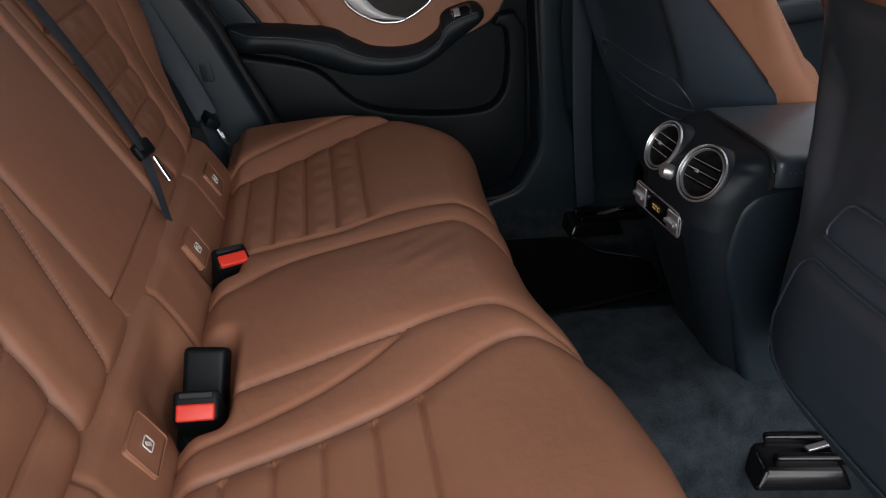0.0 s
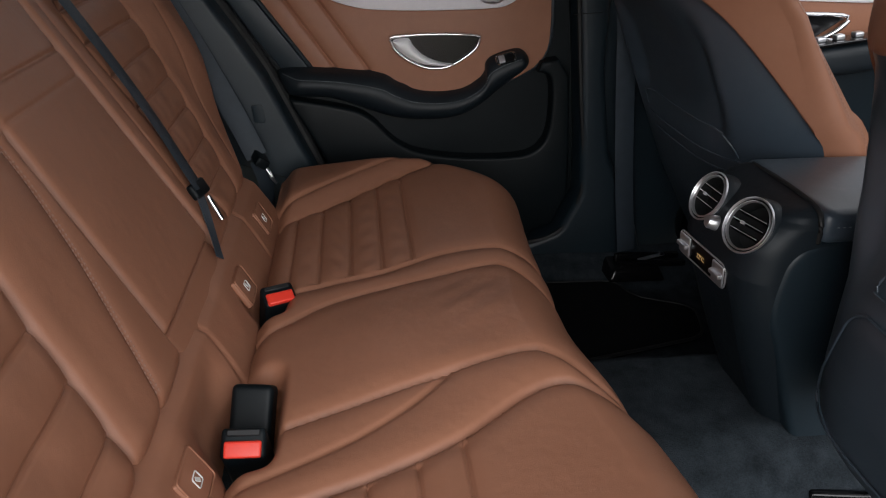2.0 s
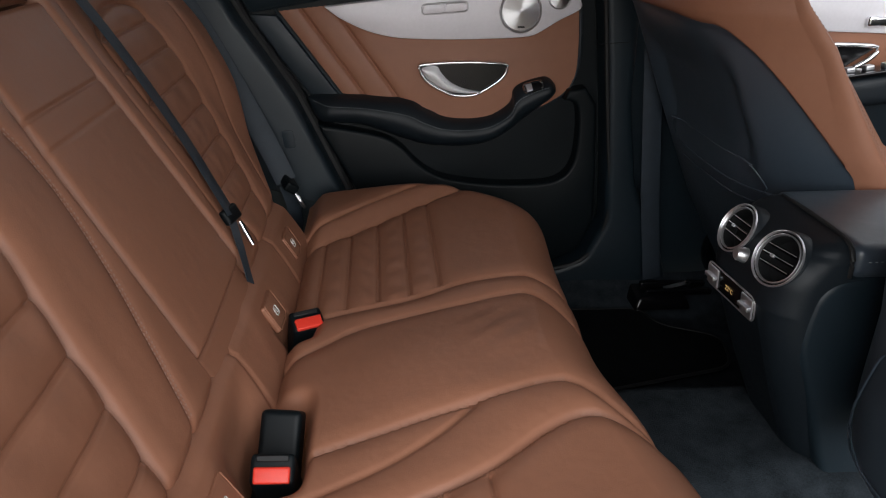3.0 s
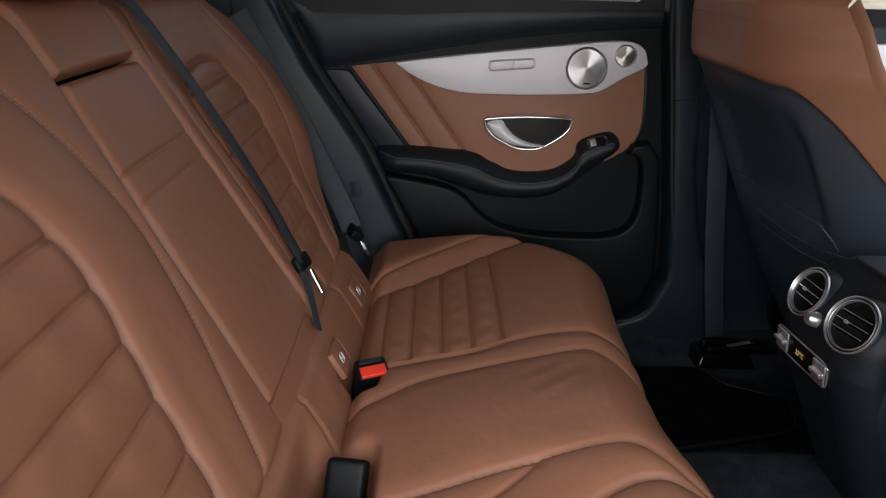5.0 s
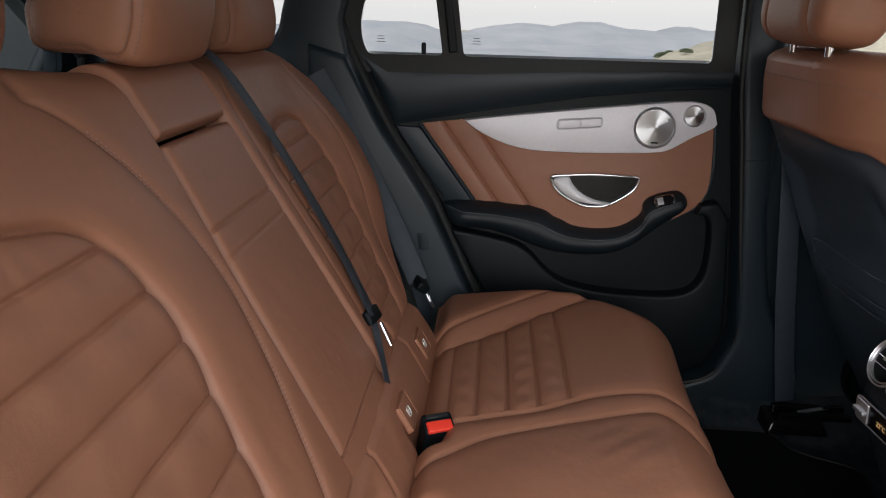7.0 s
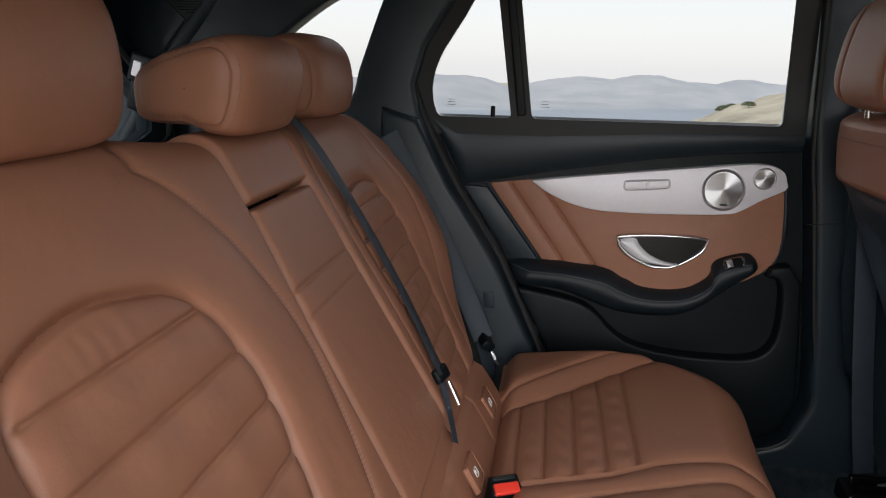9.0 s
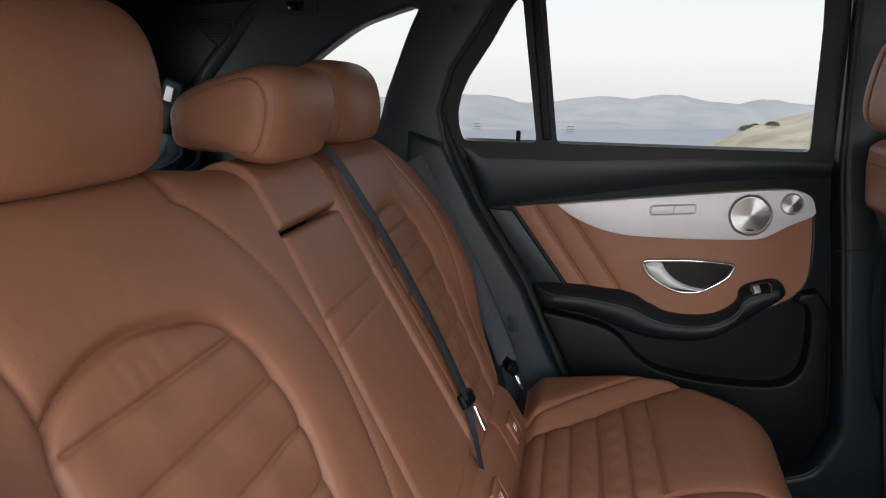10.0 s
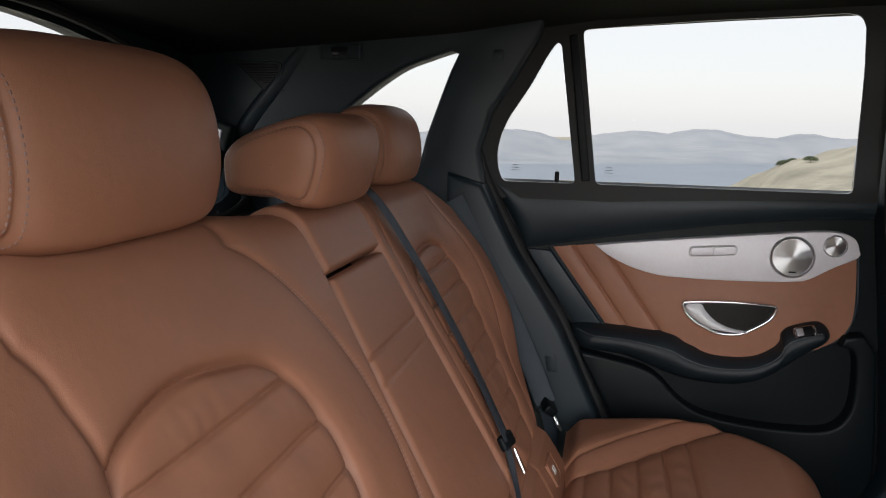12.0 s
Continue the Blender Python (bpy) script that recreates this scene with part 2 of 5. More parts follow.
def inside(px, py, loop):
    got = np.zeros(px.shape, bool)
    for (ax, ay), (bx, by) in zip(loop, list(loop[1:]) + [loop[0]]):
        if ay == by:
            continue
        got ^= ((ay > py) != (by > py)) & (px < (bx - ax) * (py - ay) / (by - ay) + ax)
    return got


def sheet_parts(P, groups, parent):
    """Splits one grid of points into part meshes. groups: (name, material, mask of cells, label)."""
    R, C = P.shape[:2]
    flat = P.reshape(-1, 3)
    for name, mat, mask, label in groups:
        r, c = np.nonzero(mask)
        f = np.stack([r * C + c, r * C + c + 1, (r + 1) * C + c + 1, (r + 1) * C + c], 1)
        if not len(f):
            continue
        used, inv = np.unique(f, return_inverse=True)
        mesh_object(name, flat[used], inv.reshape(f.shape), mat, parent, label)


def normals_of(P):
    n = np.cross(np.gradient(P, axis=0), np.gradient(P, axis=1))
    return n / (np.linalg.norm(n, axis=2, keepdims=True) + 1e-12)


def sstep(a, b, x):
    u = np.clip((x - a) / (b - a), 0, 1)
    return u * u * (3 - 2 * u)


# ---- rear seat cushion ----
def front_edge(y):
    """x of the cushion's front edge."""
    return 0.382 + 0.02 * np.exp(-((y - 0.66) / 0.14) ** 2) - 0.034 * np.exp(-((y - 1.02) / 0.13) ** 2) - 0.026 * np.exp(-((y - 1.27) / 0.25) ** 2) - 0.16 * sstep(1.5, 1.8, y) ** 1.5 - 0.16 * sstep(0.66, 0.36, y) ** 1.5


NEAR_IN = smooth_curve([(-0.12, 0.722), (-0.02, 0.747), (0.067, 0.771), (0.152, 0.806), (0.237, 0.862), (0.288, 0.876), (0.33, 0.855), (0.37, 0.82)], 60)
NEAR_MID = smooth_curve([(-0.12, 0.77), (-0.051, 0.791), (0.038, 0.829), (0.104, 0.872), (0.15, 0.915)], 40)
MID_A = smooth_curve([(-0.12, 0.848), (-0.055, 0.866), (0.039, 0.891), (0.168, 0.928), (0.254, 0.946), (0.29, 0.93), (0.33, 0.885), (0.37, 0.85)], 60)
MID_B = smooth_curve([(-0.12, 1.07), (-0.059, 1.105), (0.0, 1.142), (0.084, 1.165), (0.172, 1.186), (0.254, 1.2), (0.286, 1.178), (0.33, 1.12), (0.37, 1.09)], 60)
FAR_IN = smooth_curve([(-0.12, 1.18), (-0.086, 1.189), (0.0, 1.205), (0.087, 1.221), (0.18, 1.258), (0.264, 1.262), (0.31, 1.236), (0.37, 1.2)], 60)
FAR_OUT = smooth_curve([(-0.13, 1.455), (-0.008, 1.531), (0.104, 1.623), (0.2, 1.69), (0.26, 1.72)], 50)
FAR_OUT2 = smooth_curve([(-0.13, 1.505), (-0.01, 1.607), (0.108, 1.7), (0.17, 1.735)], 50)
NEAR_OUT = smooth_curve([(-0.13, 0.46), (0.1, 0.44), (0.25, 0.42)], 30)
CH_NEAR, CH_FAR = (-0.051, 0.0, 0.05, 0.104, 0.156), (-0.066, -0.018, 0.034, 0.086, 0.137)


def cushion_shape(x, y):
    """Height over the cushion's plain form."""
    h = 0.012 * np.exp(-((y - 1.02) / 0.13) ** 2) * sstep(-0.1, 0.1, x)
    # outer bolsters
    far = np.interp(x, FAR_OUT[:, 0], FAR_OUT[:, 1])
    h += 0.022 * sstep(0, 0.09, y - far) - 0.05 * sstep(1.70, 1.80, y)
    near = np.interp(x, NEAR_OUT[:, 0], NEAR_OUT[:, 1])
    h += 0.022 * sstep(0, 0.09, near - y) - 0.05 * sstep(0.42, 0.33, y)
    # inner bolsters beside the centre place
    for line, deep, w in ((NEAR_IN, 0.0085, 0.0042), (NEAR_MID, 0.004, 0.0042), (MID_A, 0.0065, 0.0042), (MID_B, 0.0075, 0.0042), (FAR_IN, 0.007, 0.0042), (FAR_OUT, 0.008, 0.0042), (FAR_OUT2, 0.006, 0.0042), (NEAR_OUT, 0.008, 0.007)):
        d = to_line(x, y, line)
        h -= deep * np.exp(-(d / w) ** 2) + deep * 0.6 * np.exp(-(d / (w * 4.2)) ** 2)
    # stitched channels
    fi, fo = np.interp(x, FAR_IN[:, 0], FAR_IN[:, 1]), far
    ni = np.interp(x, NEAR_IN[:, 0], NEAR_IN[:, 1])
    for lines, keep in ((CH_FAR, (y > fi + 0.012) & (y < fo - 0.006)), (CH_NEAR, (y < ni - 0.008) & (y > near + 0.006))):
        soft = keep.astype(float)
        for c in lines:
            h -= soft * (0.0055 * np.exp(-((x - c) / 0.0023) ** 2) + 0.0038 * np.exp(-((x - c) / 0.012) ** 2))
    # hollows for the buckles
    h -= 0.11 * np.exp(-((x + 0.104) / 0.046) ** 6 - ((y - 0.902) / 0.080) ** 6) + 0.07 * np.exp(-((x + 0.11) / 0.04) ** 4 - ((y - 1.178) / 0.036) ** 4)
    # soft creases
    inner = sstep(0, 0.02, y - fi) * sstep(0, 0.02, fo - y) * sstep(-0.08, -0.05, x) * sstep(0.15, 0.12, x)
    h += 0.0008 * np.sin(105 * y + 30 * x + 3 * np.sin(40 * x)) * inner * np.exp(-((np.mod(x + 0.066, 0.051) - 0.0255) / 0.015) ** 2)
    h += 0.0009 * np.sin(120 * y - 70 * x + 2 * np.sin(17 * x)) * np.exp(-((x - 0.20) / 0.05) ** 2) * np.exp(-((y - 1.10) / 0.07) ** 2)
    h += 0.0016 * np.sin(38 * y + 14 * x + 2 * np.sin(9 * x)) * np.exp(-((x - 0.22) / 0.07) ** 2) * np.exp(-((y - 1.0) / 0.16) ** 2)
    return h


def cushion_point(p, y):
    """p: metres from the rear crease along the cushion's middle line, on over the front edge and down."""
    xf = front_edge(y)
    x0 = -0.115
    flat = xf - 0.075 - x0
    r = 0.075
    along = np.minimum(p, flat)
    turn = np.clip((p - flat) / r, 0, 1.45)
    down = np.maximum(p - flat - 1.45 * r, 0)
    x = x0 + along + r * np.sin(turn) - 0.12 * down
    z = 0.612 + 0.12 * (x0 + along) - r * (1 - np.cos(turn)) - down * 0.99
    z = z - 0.03 * np.exp(-(along / 0.02) ** 2)
    return x, z, turn


def cushion(parent):
    y = np.linspace(0.30, 1.785, 420)
    p = np.linspace(0, 0.66, 330)
    Pm, Ym = np.meshgrid(p, y, indexing="ij")
    X, Z, turn = cushion_point(Pm, Ym)
    H = cushion_shape(X, Ym)
    XX, ZZ = X + H * np.sin(turn), Z + H * np.cos(turn)
    # the ends of the bench roll downwards
    ZZ -= 0.20 * sstep(1.72, 1.785, Ym) ** 2 + 0.20 * sstep(0.365, 0.30, Ym) ** 2
    P = np.stack([XX, Ym, ZZ], 2)
    cx, cy = (X[:-1, :-1] + X[1:, 1:]) / 2, (Ym[:-1, :-1] + Ym[1:, 1:]) / 2
    far = np.interp(cx, FAR_OUT[:, 0], FAR_OUT[:, 1])
    near = np.interp(cx, NEAR_OUT[:, 0], NEAR_OUT[:, 1])
    fi = np.interp(cx, FAR_IN[:, 0], FAR_IN[:, 1])
    ni = np.interp(cx, NEAR_IN[:, 0], NEAR_IN[:, 1])
    a, b = np.interp(cx, MID_A[:, 0], MID_A[:, 1]), np.interp(cx, MID_B[:, 0], MID_B[:, 1])
    sheet_parts(P, [
        ("outer_bolster", LEATHER, cy >= far, ""), ("seat_panel", LEATHER, (cy < far) & (cy >= fi), "stitched channel panel"),
        ("inner_bolster", LEATHER, (cy < fi) & (cy >= b), ""), ("centre_panel", LEATHER, (cy < b) & (cy >= a), ""),
        ("inner_bolster", LEATHER, (cy < a) & (cy >= ni), ""), ("seat_panel", LEATHER, (cy < ni) & (cy >= near), "stitched channel panel"),
        ("outer_bolster", LEATHER, cy < near, "")], parent)

    def on(x, y):
        x, y = np.array(x, float), np.array(y, float)
        xx, z, turn = cushion_point(x + 0.115, y)
        return np.stack([xx + 0 * y, y, z + cushion_shape(xx, y) + 0.0002], 1)

    up = [(-0.12, 0, 1), (-0.12, 0, 1)]
    for c in CH_FAR:
        a, b = np.interp(c, FAR_IN[:, 0], FAR_IN[:, 1]) + 0.016, np.interp(c, FAR_OUT[:, 0], FAR_OUT[:, 1]) - 0.01
        yy = np.linspace(a, b, 40)
        part("stitching", stitches(on(np.full(40, c), yy), up, 0.0046, 0.002, 0.0013, 0.0028), DARK_THREAD, parent)
    for c in CH_NEAR:
        yy = np.linspace(0.46, np.interp(c, NEAR_IN[:, 0], NEAR_IN[:, 1]) - 0.012, 40)
        part("stitching", stitches(on(np.full(40, c), yy), up, 0.0046, 0.002, 0.0013, 0.0028), DARK_THREAD, parent)
        part("stitching", stitches(on(np.full(40, c), yy), up, 0.0046, 0.002, 0.0013, -0.0028), DARK_THREAD, parent)


bench = thing("rear_bench_cushion", "tan leather rear bench cushion with stitched channels", "car seat")
cushion(bench)
part("base", block(0.36, 1.4, 0.16, pose(0.08, 1.045, 0.42), 0.02), BLACK, bench, "black carpeted seat base")

# ---- rear backrests ----
def back_x(z):
    return -0.183 - 0.59 * (z - 0.696)


LEAN_BACK = math.atan(0.59)
NB = np.array([math.cos(LEAN_BACK), 0, math.sin(LEAN_BACK)])
SEAM = smooth_curve([(0.30, 1.06), (0.40, 1.12), (0.53, 1.16), (0.60, 1.172), (0.683, 1.168), (0.808, 1.143), (0.876, 1.09), (0.928, 1.0), (0.942, 0.92), (0.918, 0.833), (0.88, 0.757), (0.826, 0.649), (0.80, 0.60)], 120)
ARCH_NEAR = smooth_curve([(0.575, 0.66), (0.545, 0.75), (0.515, 0.88), (0.507, 0.98), (0.525, 1.03), (0.57, 1.05), (0.64, 1.058), (0.71, 1.049), (0.757, 1.036), (0.787, 1.012), (0.808, 0.965), (0.812, 0.912), (0.797, 0.86), (0.78, 0.806), (0.768, 0.754), (0.752, 0.70), (0.742, 0.66)], 120)
ARCH_FAR = smooth_curve([(1.35, 0.66), (1.335, 0.75), (1.325, 0.85), (1.315, 0.95), (1.32, 1.01), (1.365, 1.033), (1.438, 1.043), (1.514, 1.038), (1.562, 1.013), (1.58, 0.94), (1.55, 0.857), (1.515, 0.777), (1.488, 0.717), (1.455, 0.66)], 120)
SIDE_SEAM = smooth_curve([(0.38, 1.25), (0.496, 1.127), (0.515, 1.075), (0.522, 1.035)], 30)
FAR_SEAM = smooth_curve([(1.60, 1.165), (1.64, 1.09), (1.655, 1.0), (1.63, 0.88), (1.57, 0.76), (1.53, 0.66)], 60)
FAR_SEAM2 = smooth_curve([(1.31, 1.16), (1.27, 1.11), (1.262, 1.0), (1.268, 0.85), (1.262, 0.70)], 60)
CH_BACK = (1.013, 0.962, 0.910, 0.859, 0.807, 0.756, 0.705)
CH_BACK_FAR = (1.004, 0.958, 0.910, 0.862, 0.812, 0.762, 0.716)


def back_shape(y, z):
    h = np.full_like(y, 0.004)
    inn, inf = inside(y, z, ARCH_NEAR), inside(y, z, ARCH_FAR)
    for line, deep, w in ((ARCH_NEAR, 0.009, 0.0042), (ARCH_FAR, 0.007, 0.004), (SEAM, 0.0042, 0.0042), (SIDE_SEAM, 0.004, 0.005), (FAR_SEAM, 0.0016, 0.003), (FAR_SEAM2, 0.0016, 0.003)):
        d = to_line(y, z, line)
        h -= deep * np.exp(-(d / w) ** 2) + deep * 0.6 * np.exp(-(d / (w * 3.5)) ** 2)
    fn, ff = inn * sstep(0.0, 0.012, to_line(y, z, ARCH_NEAR)), inf * sstep(0.0, 0.012, to_line(y, z, ARCH_FAR))
    for lines, keep in ((CH_BACK, fn), (CH_BACK_FAR, ff)):
        for c in lines:
            h -= keep * (0.005 * np.exp(-((z - c) / 0.0021) ** 2) + 0.0035 * np.exp(-((z - c) / 0.012) ** 2))
    # bolsters: the outer flanks stand forward
    h += 0.028 * sstep(1.57, 1.68, y) * sstep(1.14, 0.95, z) * sstep(0.72, 0.90, z) + 0.03 * sstep(0.50, 0.42, y) * sstep(1.14, 0.95, z)
    h += 0.004 * np.exp(-((y - 0.87) / 0.06) ** 2) * sstep(1.15, 1.0, z) * (1 - inn)
    # soft creases in the leather
    h += 0.0011 * np.sin(70 * y + 25 * z + 3 * np.sin(11 * z)) * (fn + ff) * np.exp(-((np.mod(z, 0.0515) - 0.026) / 0.016) ** 2)
    pull = inn * np.exp(-((z - 1.022) / 0.022) ** 2) * np.exp(-((y - 0.66) / 0.10) ** 2)
    h += 0.00035 * np.sin(230 * y + 40 * z + 2.5 * np.sin(31 * y)) * pull
    h += 0.00035 * np.sin(150 * y - 60 * z + 2 * np.sin(23 * y)) * inf * np.exp(-((z - 0.79) / 0.09) ** 2)
    return h


def joint(z):
    """How far the joint beside the armrest leans outwards with height."""
    return np.clip(-0.004 + 0.145 * (z - 0.70), -0.006, 0.05)


def backrest(name, y0, y1, nz, ny, label, groups):
    """One section of the backrest, from y0 to y1, rolled over at its top and its joints."""
    top = thing(name, label, "car seat", "rear backrest sections")
    y = np.linspace(y0, y1, ny)
    q = np.linspace(0, 0.78, nz)
    Q, Y = np.meshgrid(q, y, indexing="ij")
    ztop = 1.122 + 0.02 * sstep(0.95, 0.8, Y)
    ztop = ztop - 0.10 * sstep(1.60, 1.80, Y) ** 1.6 - 0.10 * sstep(0.58, 0.38, Y) ** 1.6
    slope = math.cos(LEAN_BACK)
    L = (ztop - 0.64) / slope
    r = 0.055
    along = np.minimum(Q, L)
    turn = np.clip((Q - L) / r, 0, 1.5)
    down = np.maximum(Q - L - 1.5 * r, 0)
    z = 0.64 + along * slope
    Y0 = Y
    Y = np.where(Y0 > 1.5, 1.5 + (Y0 - 1.5) * np.interp(z, [0.64, 0.68, 0.75, 0.85, 0.95], [0.05, 0.18, 0.52, 0.87, 1.0]), Y0)
    if y1 < 1:
        Y = Y + joint(z) * sstep(0.86, 0.943, Y0)
    H = back_shape(Y, z)
    edge = np.minimum(Y0 - y0, y1 - Y0)
    H -= 0.012 * np.exp(-(edge / 0.006) ** 2) + 0.05 * sstep(0.004, 0, edge)
    H -= 0.10 * sstep(1.72, 1.80, Y0) ** 2 + 0.10 * sstep(0.40, 0.32, Y0) ** 2
    H -= 0.034 * sstep(0.05, 0.0, Q) ** 1.5
    nx, nzv = math.cos(LEAN_BACK), math.sin(LEAN_BACK)
    tx, tz = -math.sin(LEAN_BACK), math.cos(LEAN_BACK)
    X = back_x(z) + tx * r * np.sin(turn) - nx * r * (1 - np.cos(turn)) - nx * down
    Z = z + tz * r * np.sin(turn) - nzv * r * (1 - np.cos(turn)) - nzv * down
    c, s = np.cos(turn), np.sin(turn)
    X, Z = X + H * (nx * c + tx * s), Z + H * (nzv * c + tz * s)
    P = np.stack([X, Y, Z], 2)
    cy, cz = (Y[:-1, :-1] + Y[1:, 1:]) / 2, (z[:-1, :-1] + z[1:, 1:]) / 2
    sheet_parts(P[:, ::-1], [(n, m, f(cy, cz)[:, ::-1], lab) for n, m, f, lab in groups], top)
    return top


def on_back(y, z, lift=0.0003):
    y, z = np.array(y, float), np.array(z, float)
    h = back_shape(y, z) + lift
    return np.stack([back_x(z) + h * NB[0], y, z + h * NB[2]], 1)


near_back = backrest("rear_seat_back", 0.32, 0.943, 390, 250, "tan leather rear backrest section with arched channelled insert", [
    ("insert_panel", LEATHER, lambda y, z: inside(y, z, ARCH_NEAR), "channelled insert panel"), ("surround", LEATHER, lambda y, z: ~inside(y, z, ARCH_NEAR), "")])
far_back = backrest("rear_seat_back", 1.225, 1.80, 390, 220, "tan leather rear backrest section with arched channelled insert", [
    ("insert_panel", LEATHER, lambda y, z: inside(y, z, ARCH_FAR), "channelled insert panel"), ("surround", LEATHER, lambda y, z: ~inside(y, z, ARCH_FAR), "")])
for k in (1, -1):
    line = smooth_curve([p for p in SEAM[46:112:4].tolist() if p[1] < 1.128], 400)
    side_step = np.gradient(line, axis=0)[:, ::-1] * np.array([1, -1])
    line = line + 0.0030 * k * side_step / np.linalg.norm(side_step, axis=1)[:, None]
    part("stitching", stitches(on_back(line[:, 0], line[:, 1], 0.0014), [NB, NB], 0.0046, 0.0014, 0.0013, 0, 500, 0.0002), THREAD, near_back)
for c in CH_BACK:
    zz = [p for p in ARCH_NEAR if abs(p[1] - c) < 0.012]
    a, b = min(p[0] for p in zz) + 0.01, max(p[0] for p in zz) - 0.01
    yy = np.linspace(a, b, 30)
    part("stitching", stitches(on_back(yy, np.full(30, c)), [NB, NB], 0.0046, 0.002, 0.0012, 0.0028), DARK_THREAD, near_back)
for c in CH_BACK_FAR:
    zz = [p for p in ARCH_FAR if abs(p[1] - c) < 0.012]
    a, b = min(p[0] for p in zz) + 0.01, max(p[0] for p in zz) - 0.01
    yy = np.linspace(a, b, 30)
    part("stitching", stitches(on_back(yy, np.full(30, c)), [NB, NB], 0.0046, 0.002, 0.0012, 0.0028), DARK_THREAD, far_back)


def centre_back():
    """The narrow centre section: upper cap, strap and folding armrest."""
    top = thing("rear_centre_seat_back", "narrow tan leather centre backrest with folded-up armrest", "car seat", "rear backrest sections")
    def slab(name, y0, y1, z0, z1, proud, puff, label="", seams=None):
        ny, nz = 70, 240
        Y, Zp = np.meshgrid(np.linspace(y0, y1, ny), np.linspace(z0, z1, nz), indexing="ij")
        e = np.minimum(np.minimum(Y - y0, y1 - Y), np.minimum(Zp - z0, z1 - Zp) * 1.15)
        h = proud + puff * np.sqrt(np.clip(1 - (2 * (Y - y0) / (y1 - y0) - 1) ** 4, 0, 1)) - 0.010 * sstep(0.0035, 0, e) - 0.005 * np.exp(-(e / 0.005) ** 2)
        if seams:
            h = h - seams(Zp)
        P = np.stack([back_x(Zp) + h * NB[0], Y + joint(Zp) * (y1 - Y) / (y1 - y0), Zp + h * NB[2]], 2)
        sheet_parts(P, [(name, LEATHER, np.ones((ny - 1, nz - 1), bool), label)], top)
    def seams(z):
        return 0.0032 * np.exp(-((z - 0.970) / 0.0024) ** 2) + 0.0020 * np.exp(-((z - 0.936) / 0.0028) ** 2)
    slab("armrest", 0.946, 1.222, 0.69, 1.072, 0.0, 0.005, "folded-up armrest", seams)
    slab("lower_panel", 0.946, 1.222, 0.625, 0.692, -0.006, 0.004)
    # cap over the top
    ny, nq = 60, 70
    Y, Q = np.meshgrid(np.linspace(0.946, 1.222, ny), np.linspace(0, 0.2, nq), indexing="ij")
    L, r = 0.065, 0.05
    along, turn = np.minimum(Q, L), np.clip((Q - L) / r, 0, 1.5)
    down = np.maximum(Q - L - 1.5 * r, 0)
    z = 1.076 + along * math.cos(LEAN_BACK)
    nx, nz = NB[0], NB[2]
    e = np.minimum(np.minimum(Y - 0.946, 1.222 - Y), Q)
    h = 0.005 - 0.014 * sstep(0.004, 0, e) - 0.004 * np.exp(-(e / 0.006) ** 2)
    X = back_x(z) - nz * r * np.sin(turn) - nx * r * (1 - np.cos(turn)) - nx * down + h * (nx * np.cos(turn) - nz * np.sin(turn))
    Z = z + nx * r * np.sin(turn) - nz * r * (1 - np.cos(turn)) - nz * down + h * (nz * np.cos(turn) + nx * np.sin(turn))
    sheet_parts(np.stack([X, Y + 0.05 * (1.222 - Y) / 0.276, Z], 2), [("cap", LEATHER, np.ones((ny - 1, nq - 1), bool), "")], top)


centre_back()
part("backing_board", block(0.03, 1.40, 0.62, pose(-0.37, 1.06, 0.86, 0, -math.degrees(LEAN_BACK), 0), 0.01), BLACK, far_back)

